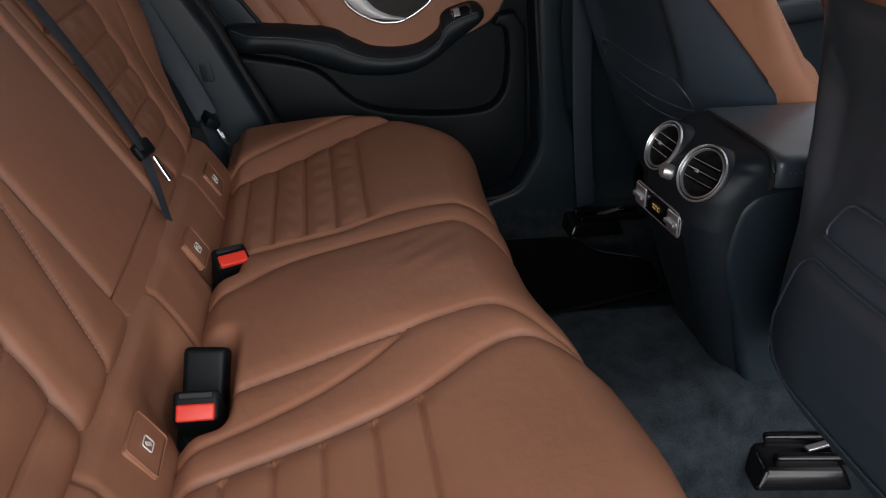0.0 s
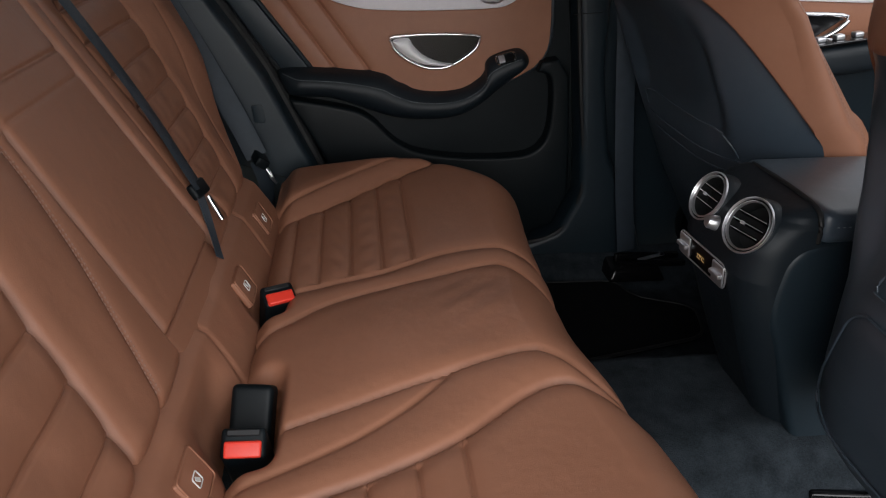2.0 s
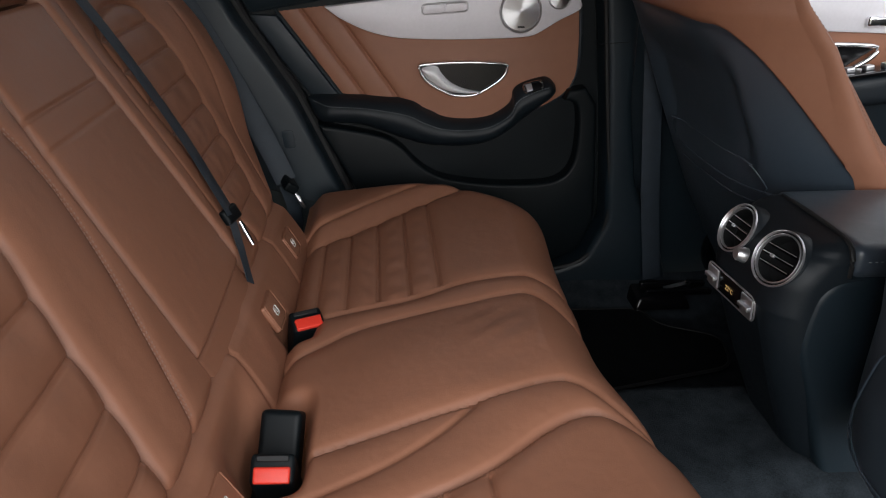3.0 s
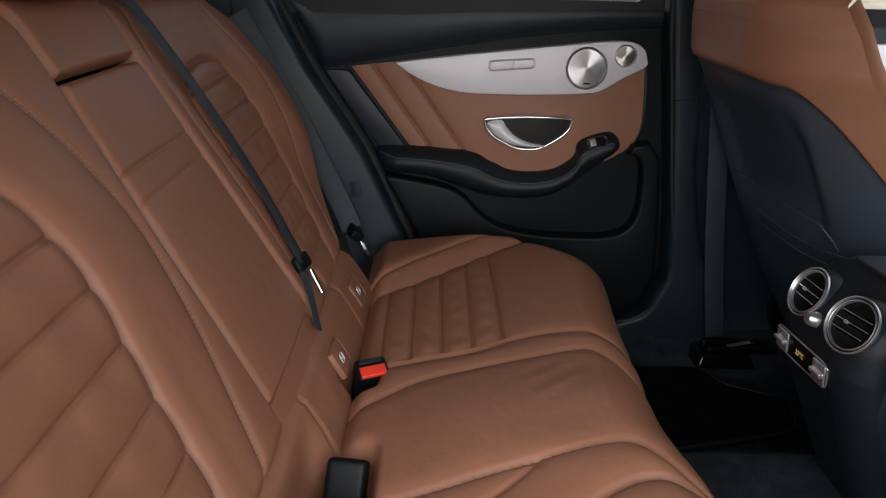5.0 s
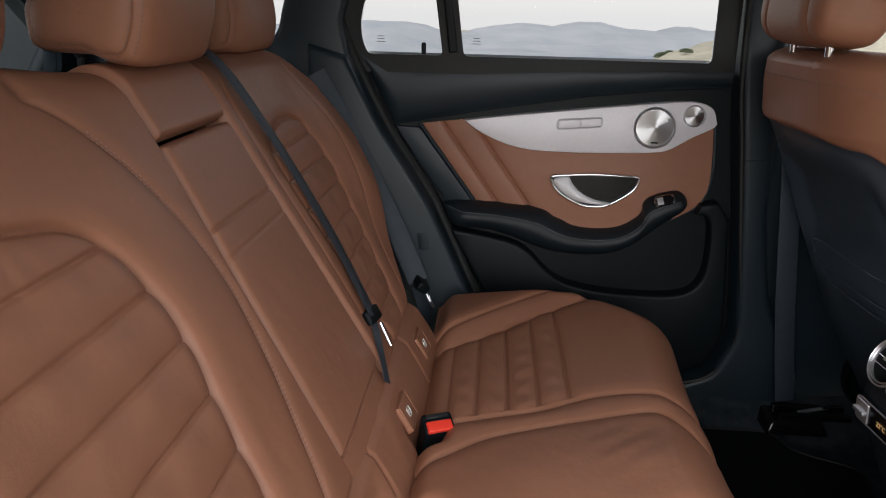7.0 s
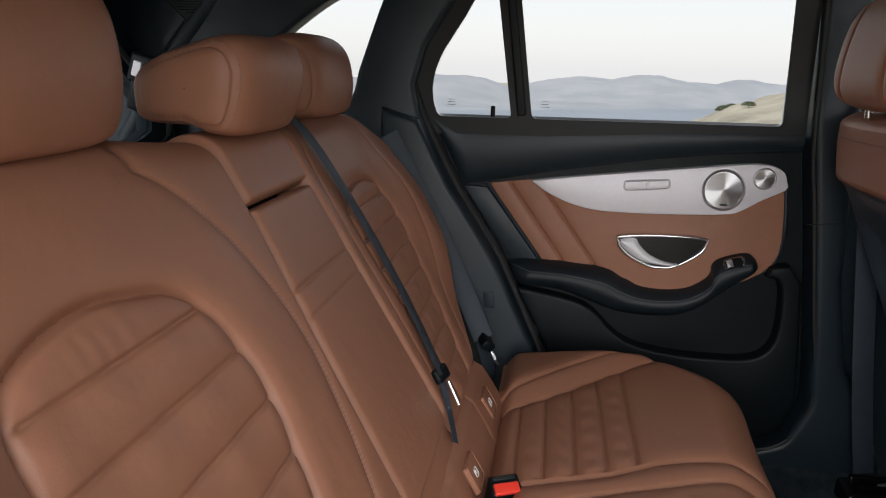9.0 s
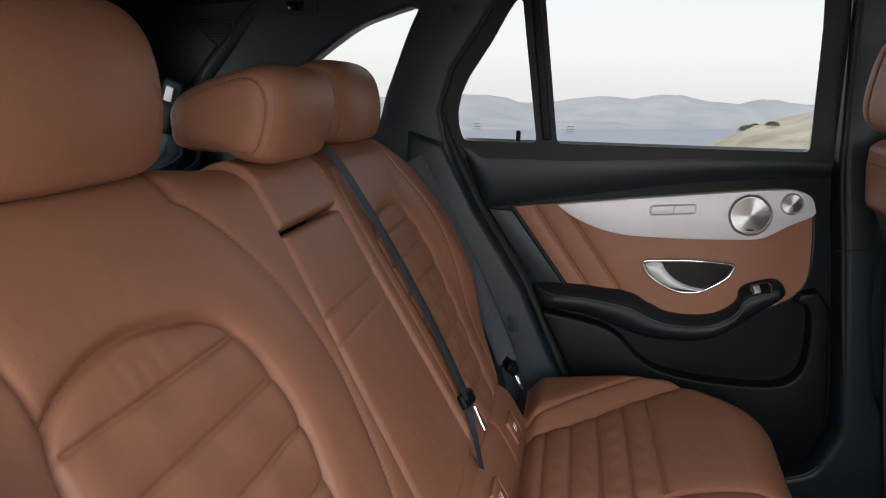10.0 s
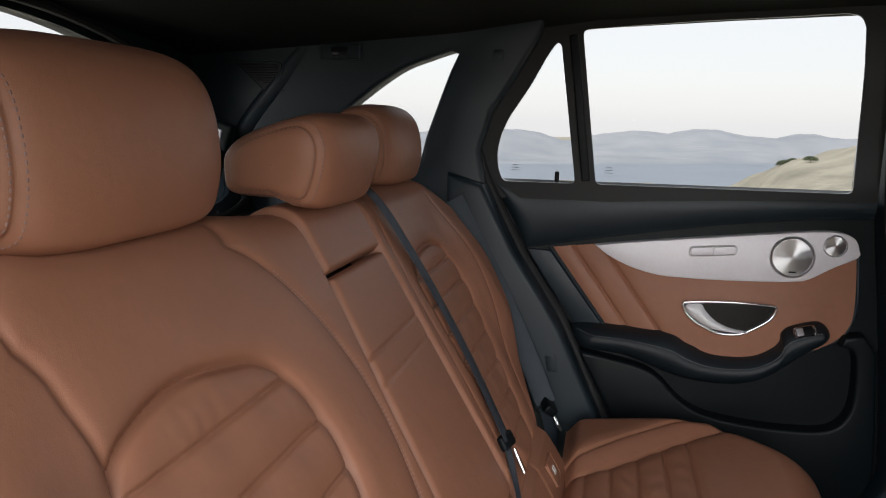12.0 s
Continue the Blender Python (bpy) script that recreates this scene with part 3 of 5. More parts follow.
# strip between backrest and cushion, with anchor covers
def roll_strip():
    top = thing("seat_base_strip", "tan leather strip below the rear backrest with anchor covers", "car seat")
    ny, nq = 330, 50
    Y, Q = np.meshgrid(np.linspace(0.32, 1.55, ny), np.linspace(0, 1, nq), indexing="ij")
    X = np.interp(Q, [0, 0.15, 0.35, 0.8, 1.0], [-0.225, -0.186, -0.156, -0.108, -0.096]) + 0.006 * np.sin(math.pi * Q)
    Z = np.interp(Q, [0, 0.15, 0.35, 0.8, 1.0], [0.66, 0.668, 0.648, 0.575, 0.530]) + 0.004 * np.sin(math.pi * Q)
    g = np.zeros_like(Y)
    for yc in (0.70, 1.02, 1.385):
        g += 0.004 * np.exp(-((Y - yc + 0.03 * Q) / 0.004) ** 2)
    X, Z = X - g * 0.6, Z - g * 0.7
    X = X - (0.028 * np.exp(-((Y - 0.90) / 0.075) ** 4) + 0.014 * np.exp(-((Y - 1.19) / 0.04) ** 4)) * sstep(0.30, 0.75, Q)
    Z = Z + 0.0018 * np.sin(60 * Y + 9 * Q) * np.sin(math.pi * Q) * (np.exp(-((Y - 0.80) / 0.05) ** 2) + np.exp(-((Y - 1.12) / 0.05) ** 2))
    sheet_parts(np.stack([X, Y, Z], 2), [("strip", LEATHER, np.ones((ny - 1, nq - 1), bool), "")], top)
    for yc in (0.774, 1.192, 1.452, 0.53):
        m = pose(-0.1297, yc, 0.6170, 0, 60, 0)
        cover = part("anchor_cover", block(0.048, 0.064, 0.010, m, 0.004), LEATHER, top, "square leather flap")
        part("rim", tube([m @ Vector(v) for v in rounded([(-0.024, -0.029, 0.005), (0.024, -0.029, 0.005), (0.024, 0.029, 0.005), (-0.024, 0.029, 0.005)], 0.006)], 0.0012, 6, closed=True), LEATHER, cover)
        icon = tube([m @ Vector(v) for v in rounded([(-0.006, -0.0075, 0.0055), (0.008, -0.0075, 0.0055), (0.008, 0.0075, 0.0055), (-0.006, 0.0075, 0.0055)], 0.003)], 0.0008, 6, closed=True)
        part("icon_frame", icon, WHITE, cover, "white printed icon")
        part("icon_mark", block(0.009, 0.005, 0.0012, m @ pose(0.001, 0, 0.0056, 0, 0, 35), 0.0004, 1), WHITE, cover, "white printed icon")


roll_strip()


# ---- headrests ----
def headrest(name, centre, size, lean, seam_at, label, group, crown=0.0, posts=(), mat=LEATHER):
    """A padded headrest with two rows of seams; posts: their offsets across."""
    top = thing(name, label, "headrest", group)
    sx, sy, sz = size[0] / 2, size[1] / 2, size[2] / 2
    nu, nv = 150, 110
    U, V = np.meshgrid(np.linspace(-1, 1, nu), np.linspace(0, 2 * math.pi, nv), indexing="ij")
    pw = lambda a, e: np.sign(a) * np.abs(a) ** e
    ang = U * math.pi / 2
    yy = pw(np.sin(ang), 0.34)
    rr = np.abs(np.cos(ang)) ** 0.36
    cx, cz = pw(np.cos(V), 0.62), pw(np.sin(V), 0.55)
    taper = 1 - 0.12 * np.maximum(cz, 0)
    Y = sy * yy * (1 - 0.05 * np.maximum(-cz, 0))
    g = np.zeros_like(Y)
    for s in seam_at:
        g += 0.0045 * np.exp(-((np.abs(Y) - s) / 0.0035) ** 2) + 0.003 * np.exp(-((np.abs(Y) - s) / 0.012) ** 2)
    k = 1 - g / sx
    X = sx * rr * cx * taper * k + 0.012 * (1 - yy ** 2) * (cx > 0) * cx
    Z = sz * rr * cz * (1 - g / sz) + crown * (1 - yy ** 2) * np.maximum(cz, 0)
    m = Matrix.Translation(centre) @ pose(0, 0, 0, 0, lean, 0)
    R = np.array(m.to_3x3())
    P = np.stack([X, Y, Z], 2) @ R.T + np.array(centre)
    cy = (np.abs(Y[:-1, :-1]) + np.abs(Y[1:, 1:])) / 2
    s0 = seam_at[0]
    sheet_parts(P[:, ::-1], [("centre_cover", LEATHER_PERF if mat is LEATHER else mat, (cy < s0)[:, ::-1], ""), ("side_cover", mat, ((cy >= s0) & (Y[:-1, :-1] > 0))[:, ::-1], ""), ("side_cover", mat, ((cy >= s0) & (Y[:-1, :-1] <= 0))[:, ::-1], "")], top)
    for s in seam_at:
        for side in (1, -1):
            for off in (0.0035, -0.0035):
                i = int(np.argmin(np.abs(Y[:, 0] - side * (s + off))))
                ring = P[i, :]
                nn = ring - ring.mean(0)
                part("stitching", stitches(ring, nn, 0.0046, 0.0026, 0.0010), SEAM_THREAD, top)
    for y in posts:
        a, b = m @ Vector((0.0, y, -sz * 0.9)), m @ Vector((0.008, y, -sz - 0.034))
        part("post", tube([a, b], 0.0065, 14), CHROME, top, "chrome post")
        part("collar", lathe([(0.0, 0.012), (0.012, 0.012), (0.02, 0.008), (0.023, -0.004), (0.0, -0.006)], Matrix.Translation(m @ Vector((0.008, y, -sz - 0.028))), 24), mat, top)
    return top


def side_profile_headrest(profile, y0, y1, r, label, bow, side_mat, band=0.0, roundness=4.6):
    """A headrest swept across from its side profile (x, z), its side faces rounded off and seamed r from the ends."""
    top = thing("headrest", label, "headrest", "rear headrests")
    loop = smooth_curve([*profile, profile[0]], 161)[:-1]
    d = np.roll(loop, -1, 0) - np.roll(loop, 1, 0)
    out = np.stack([d[:, 1], -d[:, 0]], 1) / np.linalg.norm(d, axis=1)[:, None]
    mid = loop.mean(0)
    if ((loop - mid) * out).sum() < 0:
        out = -out
    cy, w = (y0 + y1) / 2, (y1 - y0) / 2
    front = sstep(0.2, 0.9, out[:, 0])
    rows, sides = [], []
    seam_y = w - r * 0.42
    size = np.linalg.norm(loop - mid, axis=1).mean()
    angles = np.concatenate([np.linspace(0, 0.55, 16)[:-1], np.linspace(0.55, math.pi / 2, 80)])

    def ring(a, lift=0.0):
        """One closed loop across the headrest; a: 0 in its middle, a right angle at its side."""
        k, y = max(math.cos(a), 1e-4) ** (2 / roundness), w * math.sin(a) ** (2 / roundness)
        groove = 0.0030 * math.exp(-((y - seam_y) / 0.0028) ** 2) + 0.0022 * math.exp(-((y - seam_y) / 0.009) ** 2)
        p = mid + (loop - mid) * (k - (groove - lift) / size)
        p = p + np.stack([front * bow * (1 - (y / w) ** 2), 0 * front], 1)
        yy = np.full(len(p), y)
        if band and y > seam_y:
            yy = yy - 0.0026 * np.exp(-((p[:, 0] - (loop[:, 0].max() - band)) / 0.003) ** 2)
        return p, yy, y

    for sign in (-1, 1):
        for a in (angles[::-1] if sign < 0 else angles[1:]):
            p, yy, y = ring(a)
            rows.append(np.stack([p[:, 0], cy + sign * yy, p[:, 1]], 1))
            sides.append(sign if y > seam_y else 0)
    P = np.array(rows)
    P = np.concatenate([P, P[:, :1]], 1)
    sides = np.array(sides)
    cell = np.where(np.abs(sides[:-1]) >= np.abs(sides[1:]), sides[:-1], sides[1:])[:, None] * np.ones((1, P.shape[1] - 1), int)
    sheet_parts(P, [("centre_cover", LEATHER, cell == 0, ""), ("side_cover", side_mat, cell < 0, ""), ("side_cover", side_mat, cell > 0, "")], top)
    for sign in (-1, 1):
        for off in (-0.0042, 0.0042):
            p, yy, y = ring(math.asin(((seam_y + off) / w) ** (roundness / 2)), 0.0004)
            q = np.stack([p[:, 0], cy + sign * yy, p[:, 1]], 1)
            nn = np.stack([out[:, 0], np.full(160, 0.8 * sign), out[:, 1]], 1)
            part("stitching", stitches(np.vstack([q, q[:1]]), np.vstack([nn, nn[:1]]), 0.0042, 0.0020, 0.0010), SEAM_THREAD, top)
    return top


OUTER_HEAD = [(-0.585, 1.205), (-0.572, 1.186), (-0.535, 1.178), (-0.49, 1.176), (-0.462, 1.184), (-0.450, 1.215), (-0.449, 1.255), (-0.460, 1.30), (-0.485, 1.328), (-0.52, 1.334), (-0.558, 1.322), (-0.582, 1.29), (-0.59, 1.245)]
CENTRE_HEAD = [(-0.556, 1.205), (-0.552, 1.182), (-0.536, 1.173), (-0.505, 1.171), (-0.479, 1.170), (-0.461, 1.164), (-0.446, 1.159), (-0.415, 1.161), (-0.398, 1.197), (-0.391, 1.237), (-0.395, 1.262), (-0.406, 1.278), (-0.422, 1.285), (-0.445, 1.283), (-0.483, 1.272), (-0.520, 1.258), (-0.543, 1.243), (-0.555, 1.225)]
side_profile_headrest([(x, 1.164 + (z - 1.176) * 1.127) for x, z in OUTER_HEAD], 0.530, 0.838, 0.036, "thick tan leather rear headrest with twin seams", 0.010, LEATHER, 0.085)
side_profile_headrest([(x, z - 0.028) for x, z in OUTER_HEAD], 1.415, 1.685, 0.034, "tan leather rear headrest beside the window pillar", 0.008, LEATHER_PERF, 0.075)
side_profile_headrest([(x - 0.004, z) for x, z in CENTRE_HEAD], 0.972, 1.215, 0.026, "low tan leather centre headrest with dipped underside", 0.006, LEATHER)

# ---- belts and buckles ----
belt = thing("seat_belt", "dark grey centre belt webbing down the backrest", "seat belt", "seat belts")
bp = [(-0.52, 1.261, 1.165), (-0.447, 1.274, 1.163), (-0.375, 1.314, 1.049), (-0.279, 1.32, 0.883), (-0.195, 1.276, 0.746)]
part("webbing", ribbon(bp, (-0.04, 1, 0.0), 0.042, 0.0014, 60), WEBBING, belt)
part("lower_webbing", ribbon([(-0.199, 1.284, 0.743), (-0.177, 1.232, 0.706), (-0.159, 1.189, 0.669)], (-0.1, 1, 0.3), 0.020, 0.0014, 30), WEBBING, belt)
tongue_at = pose(-0.199, 1.284, 0.743, 0, -30, -14)
part("tongue_grip", block(0.014, 0.044, 0.026, tongue_at, 0.006), BLACK, belt, "black plastic grip")
part("tongue_blade", ribbon([(-0.184, 1.280, 0.732), (-0.175, 1.274, 0.716), (-0.164, 1.267, 0.697)], (-0.1, 1, 0), 0.013, 0.004, 8), CHROME, belt, "chrome tongue")
belt2 = thing("seat_belt", "dark grey outer belt beside the door opening", "seat belt", "seat belts")
part("webbing", ribbon([(-0.40, 1.765, 1.10), (-0.30, 1.76, 0.92), (-0.21, 1.745, 0.74), (-0.165, 1.725, 0.645)], (0.9, 0.25, 0.3), 0.046, 0.0014, 40), WEBBING, belt2)
part("belt_guide", block(0.03, 0.062, 0.022, pose(-0.160, 1.723, 0.642, 10, 35, 25), 0.006), BLACK, belt2, "black plastic grip")
part("tongue_blade", tube([(-0.148, 1.712, 0.63), (-0.142, 1.73, 0.61), (-0.128, 1.722, 0.585), (-0.136, 1.704, 0.605)], 0.003, 8, closed=True), SATIN, belt2, "chrome tongue")
part("lower_webbing", ribbon([(-0.165, 1.725, 0.64), (-0.15, 1.725, 0.58), (-0.15, 1.72, 0.50)], (0.6, 0.8, 0), 0.044, 0.0014, 16), WEBBING, belt2)


def buckle(centre, turn, lean, label):
    top = thing("belt_buckle", label, "seat belt buckle", "belt buckles")
    m = Matrix.Translation(centre) @ pose(0, 0, 0, 0, lean, turn)
    bm = block(0.034, 0.051, 0.100, None, 0.007, 4)
    for v in bm.verts:
        v.co.z += -0.30 * v.co.x * max(0.0, min(1.0, v.co.z / 0.05))
    bmesh.ops.transform(bm, matrix=m, verts=bm.verts)
    part("housing", bm, BLACK, top, "black plastic housing")
    bm = block(0.019, 0.042, 0.012, m @ pose(0.0075, 0, 0.0460, 0, 17, 0), 0.003, 3)
    part("button", bm, RED, top, "red release button")
    part("slot", block(0.008, 0.038, 0.004, m @ pose(-0.0100, 0, 0.0530, 0, 17, 0), 0.0015, 1), RUBBER, top)
    return m


buckle((-0.082, 1.192, 0.562), -66, 16, "black belt buckle with red release button in the seat crease")
buckle((-0.088, 0.868, 0.560), -92, 27, "black belt buckle with red release button facing up")
top = thing("belt_buckle", "black belt buckle seen from its plain back", "seat belt buckle", "belt buckles")
bm = block(0.052, 0.034, 0.085, None, 0.009, 4)
bmesh.ops.transform(bm, matrix=pose(-0.090, 0.930, 0.570, 0, 0, -8) @ pose(0, 0, 0, -36, 0, 0), verts=bm.verts)
part("housing", bm, BLACK, top)

# ---- floor ----
def floor_sheet():
    X, Y = np.meshgrid(np.linspace(-0.2, 1.9, 160), np.linspace(0.25, 1.84, 140), indexing="ij")
    Z = 0.268 + 0.188 * sstep(1.245, 1.185, Y) * sstep(0.80, 1.0, Y) ** 0.9 + 0.05 * sstep(0.75, 1.3, X) * sstep(1.3, 1.4, Y)
    Z += 0.08 * sstep(1.74, 1.84, Y) + 0.08 * sstep(0.34, 0.25, Y)
    Z += 0.0015 * np.sin(31 * X + 17 * Y) * np.sin(23 * Y - 9 * X)
    P = np.stack([X, Y, Z], 2)
    R, C = X.shape
    f = [(r * C + c, (r + 1) * C + c, (r + 1) * C + c + 1, r * C + c + 1) for r in range(R - 1) for c in range(C - 1)]
    tagged(mesh_object("floor", P.reshape(-1, 3), f, CARPET), "dark grey carpeted car floor with centre tunnel", "carpet", kind="structure")


floor_sheet()


def flat_pad(name, outline, z, thick, mat, parent=None):
    bm = bmesh.new()
    vs = [bm.verts.new((p[0], p[1], z)) for p in outline]
    bm.faces.new(vs)
    got = bmesh.ops.extrude_face_region(bm, geom=bm.faces[:])
    bmesh.ops.translate(bm, vec=(0, 0, thick), verts=[v for v in got["geom"] if isinstance(v, bmesh.types.BMVert)])
    return part(name, bm, mat, parent)


fm = thing("floor_mat", "black carpet floor mat in the far footwell", "floor mat", "floor mats")
o = rounded([(0.25, 1.37), (0.52, 1.405), (0.80, 1.475), (0.83, 1.60), (0.70, 1.66), (0.68, 1.74), (0.25, 1.74)], 0.04)
flat_pad("pad", o, 0.292, 0.010, MAT, fm)
part("binding", tube([(x, y, 0.300) for x, y in o], 0.004, 8, closed=True), RUBBER, fm)
fm = thing("floor_mat", "black floor mat edge in the near footwell", "floor mat", "floor mats")
o = rounded([(0.25, 0.40), (0.64, 0.40), (0.66, 0.78), (0.62, 0.845), (0.54, 0.86), (0.25, 0.86)], 0.05)
flat_pad("pad", o, 0.312, 0.012, MAT, fm)
part("binding", tube([(x, y, 0.323) for x, y in o], 0.005, 8, closed=True), RUBBER, fm)


def seat_rail(x, y, z, turn, label):
    top = thing("seat_rail_end", label, "seat rail", "seat rails")
    m = Matrix.Translation((x, y, z)) @ pose(0, 0, 0, 0, 0, turn)
    bm = block(0.15, 0.10, 0.034, None, 0.010, 3)
    for v in bm.verts:
        k = 1 - 0.22 * (v.co.z + 0.017) / 0.034
        v.co.x *= k
        v.co.y *= k
    bmesh.ops.transform(bm, matrix=m, verts=bm.verts)
    part("cover", bm, GLOSS, top)
    for side_y in (-0.020, 0.024):
        part("rail", block(0.17, 0.014, 0.016, m @ pose(0.045, side_y, 0.021), 0.005), GLOSS, top)
    part("bracket", block(0.075, 0.011, 0.005, m @ pose(0.05, 0.006, 0.026, 0, -5, 14), 0.002), SATIN, top, "steel bracket")
    part("bolt", lathe([(0, 0.007), (0.005, 0.007), (0.008, 0.004), (0.008, 0)], m @ pose(0.078, 0.012, 0.030), 12), CHROME, top, "chrome bolt")


seat_rail(0.728, 0.888, 0.366, -8, "black moulded seat rail end with steel bracket")
seat_rail(0.735, 1.775, 0.318, 0, "black moulded seat rail end in the far footwell")

# ---- far rear door ----
def outline_door():
    return [(-0.308, 1.118), (-0.239, 0.985), (-0.177, 0.888), (-0.125, 0.805), (-0.03, 0.606), (0.03, 0.47), (0.07, 0.40), (0.12, 0.37), (0.45, 0.37), (0.54, 0.41), (0.585, 0.50), (0.575, 0.62), (0.545, 0.88), (0.528, 1.0), (0.511, 1.118)]


door = thing("rear_door", "closed far rear door trimmed in tan leather, aluminium and black plastic", "car door")
part("door_shell", plate(outline_door(), 1.875, 0.05), BLACK, door)
LEDGE = smooth_curve([(-0.10, 0.742), (-0.081, 0.738), (-0.002, 0.725), (0.056, 0.710), (0.092, 0.688), (0.129, 0.650), (0.166, 0.624), (0.215, 0.608), (0.304, 0.597), (0.403, 0.596), (0.454, 0.602), (0.484, 0.618), (0.503, 0.653), (0.507, 0.711), (0.503, 0.768), (0.491, 0.794), (0.468, 0.800)], 70).tolist()
part("lower_panel", plate(LEDGE + [(0.475, 0.822), (0.515, 0.83), (0.545, 0.79), (0.560, 0.62), (0.568, 0.50), (0.535, 0.42), (0.46, 0.385), (0.12, 0.385), (0.07, 0.41), (0.03, 0.48), (-0.03, 0.61), (-0.095, 0.725)], 1.836, 0.045, bevel=0.009, seg=4), BLACK, door, "black moulded lower door panel with a curved pocket ledge")
# upper sill, bowed towards the cabin
def bowed(name, x0, x1, lo, hi, at, bow, mat, label=""):
    nx, nz = 70, 16
    rows = []
    for i in range(nx):
        x = x0 + (x1 - x0) * i / (nx - 1)
        for j in range(nz):
            u = j / (nz - 1)
            z = lo(x) + (hi(x) - lo(x)) * u
            y = at - bow * math.sin(math.pi * min(1, u * 1.02)) ** 0.6 + 0.03 * max(0, u - 0.86) / 0.14
            rows.append((x, y, z))
    f = [(i * nz + j, (i + 1) * nz + j, (i + 1) * nz + j + 1, i * nz + j + 1) for i in range(nx - 1) for j in range(nz - 1)]
    return mesh_object(name, rows, f, mat, door, label)


seam_z = lambda x: float(np.interp(x, [-0.25, -0.131, 0.0, 0.19, 0.373, 0.53], [0.978, 1.0, 1.024, 1.055, 1.076, 1.085]))
bowed("upper_sill", -0.315, 0.512, lambda x: max(seam_z(x), 1.137 - (x + 0.318) * 1.95), lambda x: 1.142, 1.868, 0.02, DARK, "soft black upper door trim")
pts = [(x, 1.853, seam_z(x) + 0.006) for x in np.linspace(-0.22, 0.51, 30)]
part("stitching", stitches(pts, [(0, -1, 0), (0, -1, 0)], 0.005, 0.002, 0.0007, n=300), SILL_THREAD, door)
# rear dark triangle beside the leather
part("rear_infill", plate([(-0.238, 0.978), (-0.180, 0.976), (-0.03, 0.775), (-0.115, 0.805), (-0.177, 0.885)], 1.862, 0.03, bevel=0.004), DARK, door)
# leather insert with slanted pleats, shaped as a grid clipped to its outline
INSERT = [(-0.178, 0.985), (-0.02, 0.772), (0.12, 0.785), (0.161, 0.770), (0.202, 0.748), (0.294, 0.742), (0.38, 0.765), (0.43, 0.787), (0.462, 0.806), (0.482, 0.828), (0.493, 0.853), (0.498, 0.885), (0.497, 0.94), (0.492, 1.0), (0.40, 1.0), (-0.02, 0.995), (-0.076, 0.998), (-0.13, 0.991)]


def leather_insert():
    nx, nz = 420, 200
    X, Z = np.meshgrid(np.linspace(-0.19, 0.505, nx), np.linspace(0.735, 1.055, nz), indexing="ij")
    Y = np.full_like(X, 1.866)
    for a, b in (((-0.135, 1.0), (0.027, 0.775)), ((-0.063, 1.0), (0.10, 0.775)), ((-0.188, 0.99), (-0.025, 0.77))):
        d = to_line(X, Z, [a, b])
        Y += 0.006 * np.exp(-(d / 0.003) ** 2) + 0.003 * np.exp(-(d / 0.012) ** 2)
    Y -= 0.012 * np.exp(-((X - 0.3) / 0.2) ** 2) * sstep(0.95, 0.82, Z)
    cx, cz = (X[:-1, :-1] + X[1:, 1:]) / 2, (Z[:-1, :-1] + Z[1:, 1:]) / 2
    sheet_parts(np.stack([X, Y, Z], 2), [("leather_insert", LEATHER, inside(cx, cz, INSERT), "tan leather door insert with slanted pleats")], door)


leather_insert()
part("insert_edge", tube([(x, 1.8655, z) for x, z in smooth_curve([(0.38, 0.763), (0.43, 0.786), (0.463, 0.805), (0.483, 0.827), (0.494, 0.853), (0.499, 0.885), (0.498, 0.94), (0.492, 1.004)], 50)], 0.0042, 8), DARK, door)
part("insert_edge", tube([(-0.182, 1.8655, 0.988), (-0.022, 1.8655, 0.772)], 0.0042, 8), DARK, door)
ALU_OUT = smooth_curve([(-0.076, 0.997), (-0.045, 0.975), (0.004, 0.952), (0.05, 0.939), (0.10, 0.933), (0.20, 0.932), (0.30, 0.935), (0.352, 0.938), (0.39, 0.945), (0.44, 0.975), (0.488, 1.001), (0.487, 1.02), (0.481, 1.037), (0.463, 1.050), (0.43, 1.055), (0.37, 1.051), (0.255, 1.038), (0.065, 1.016), (-0.03, 1.004)], 110).tolist()
alu = part("aluminium_trim", plate(ALU_OUT, 1.848, 0.03, bevel=0.003), ALU, door, "brushed aluminium trim")
face = lambda x, z, y: Matrix.Translation((x, y, z)) @ pose(0, 0, 0, 90, 0, 0)
def speaker(x, z, r, name, label):
    part("cover_ring", lathe([(r * 1.10, -0.002), (r * 1.09, 0.003), (r * 1.02, 0.006), (r * 0.97, 0.004), (r * 0.95, -0.002)], face(x, z, 1.846), 56), SATIN, door, "chrome ring")
    rings = [(r * 0.955 * (1 - i / 46), 0.0022 + 0.00016 * (i % 2) + 0.0012 * i / 46) for i in range(46)]
    sp = part(name, lathe(rings, Matrix.Identity(4), 72), TURNED, door, label)
    sp.matrix_world = face(x, z, 1.846)
    return sp
speaker(0.353, 0.995, 0.043, "speaker", "round chrome speaker cover")
speaker(0.438, 1.024, 0.0225, "tweeter", "small round chrome tweeter cover")
part("speaker_badge", block(0.016, 0.002, 0.003, pose(0.355, 1.8405, 0.962), 0.0008, 1), BLACK, door)
sw = part("seat_switch_bezel", tube([(x, 1.847, z) for x, z in rounded([(0.135, 0.984), (0.236, 0.993), (0.236, 1.014), (0.135, 1.006)], 0.009)], 0.0018, 8, closed=True), SATIN, door, "chrome bezel")
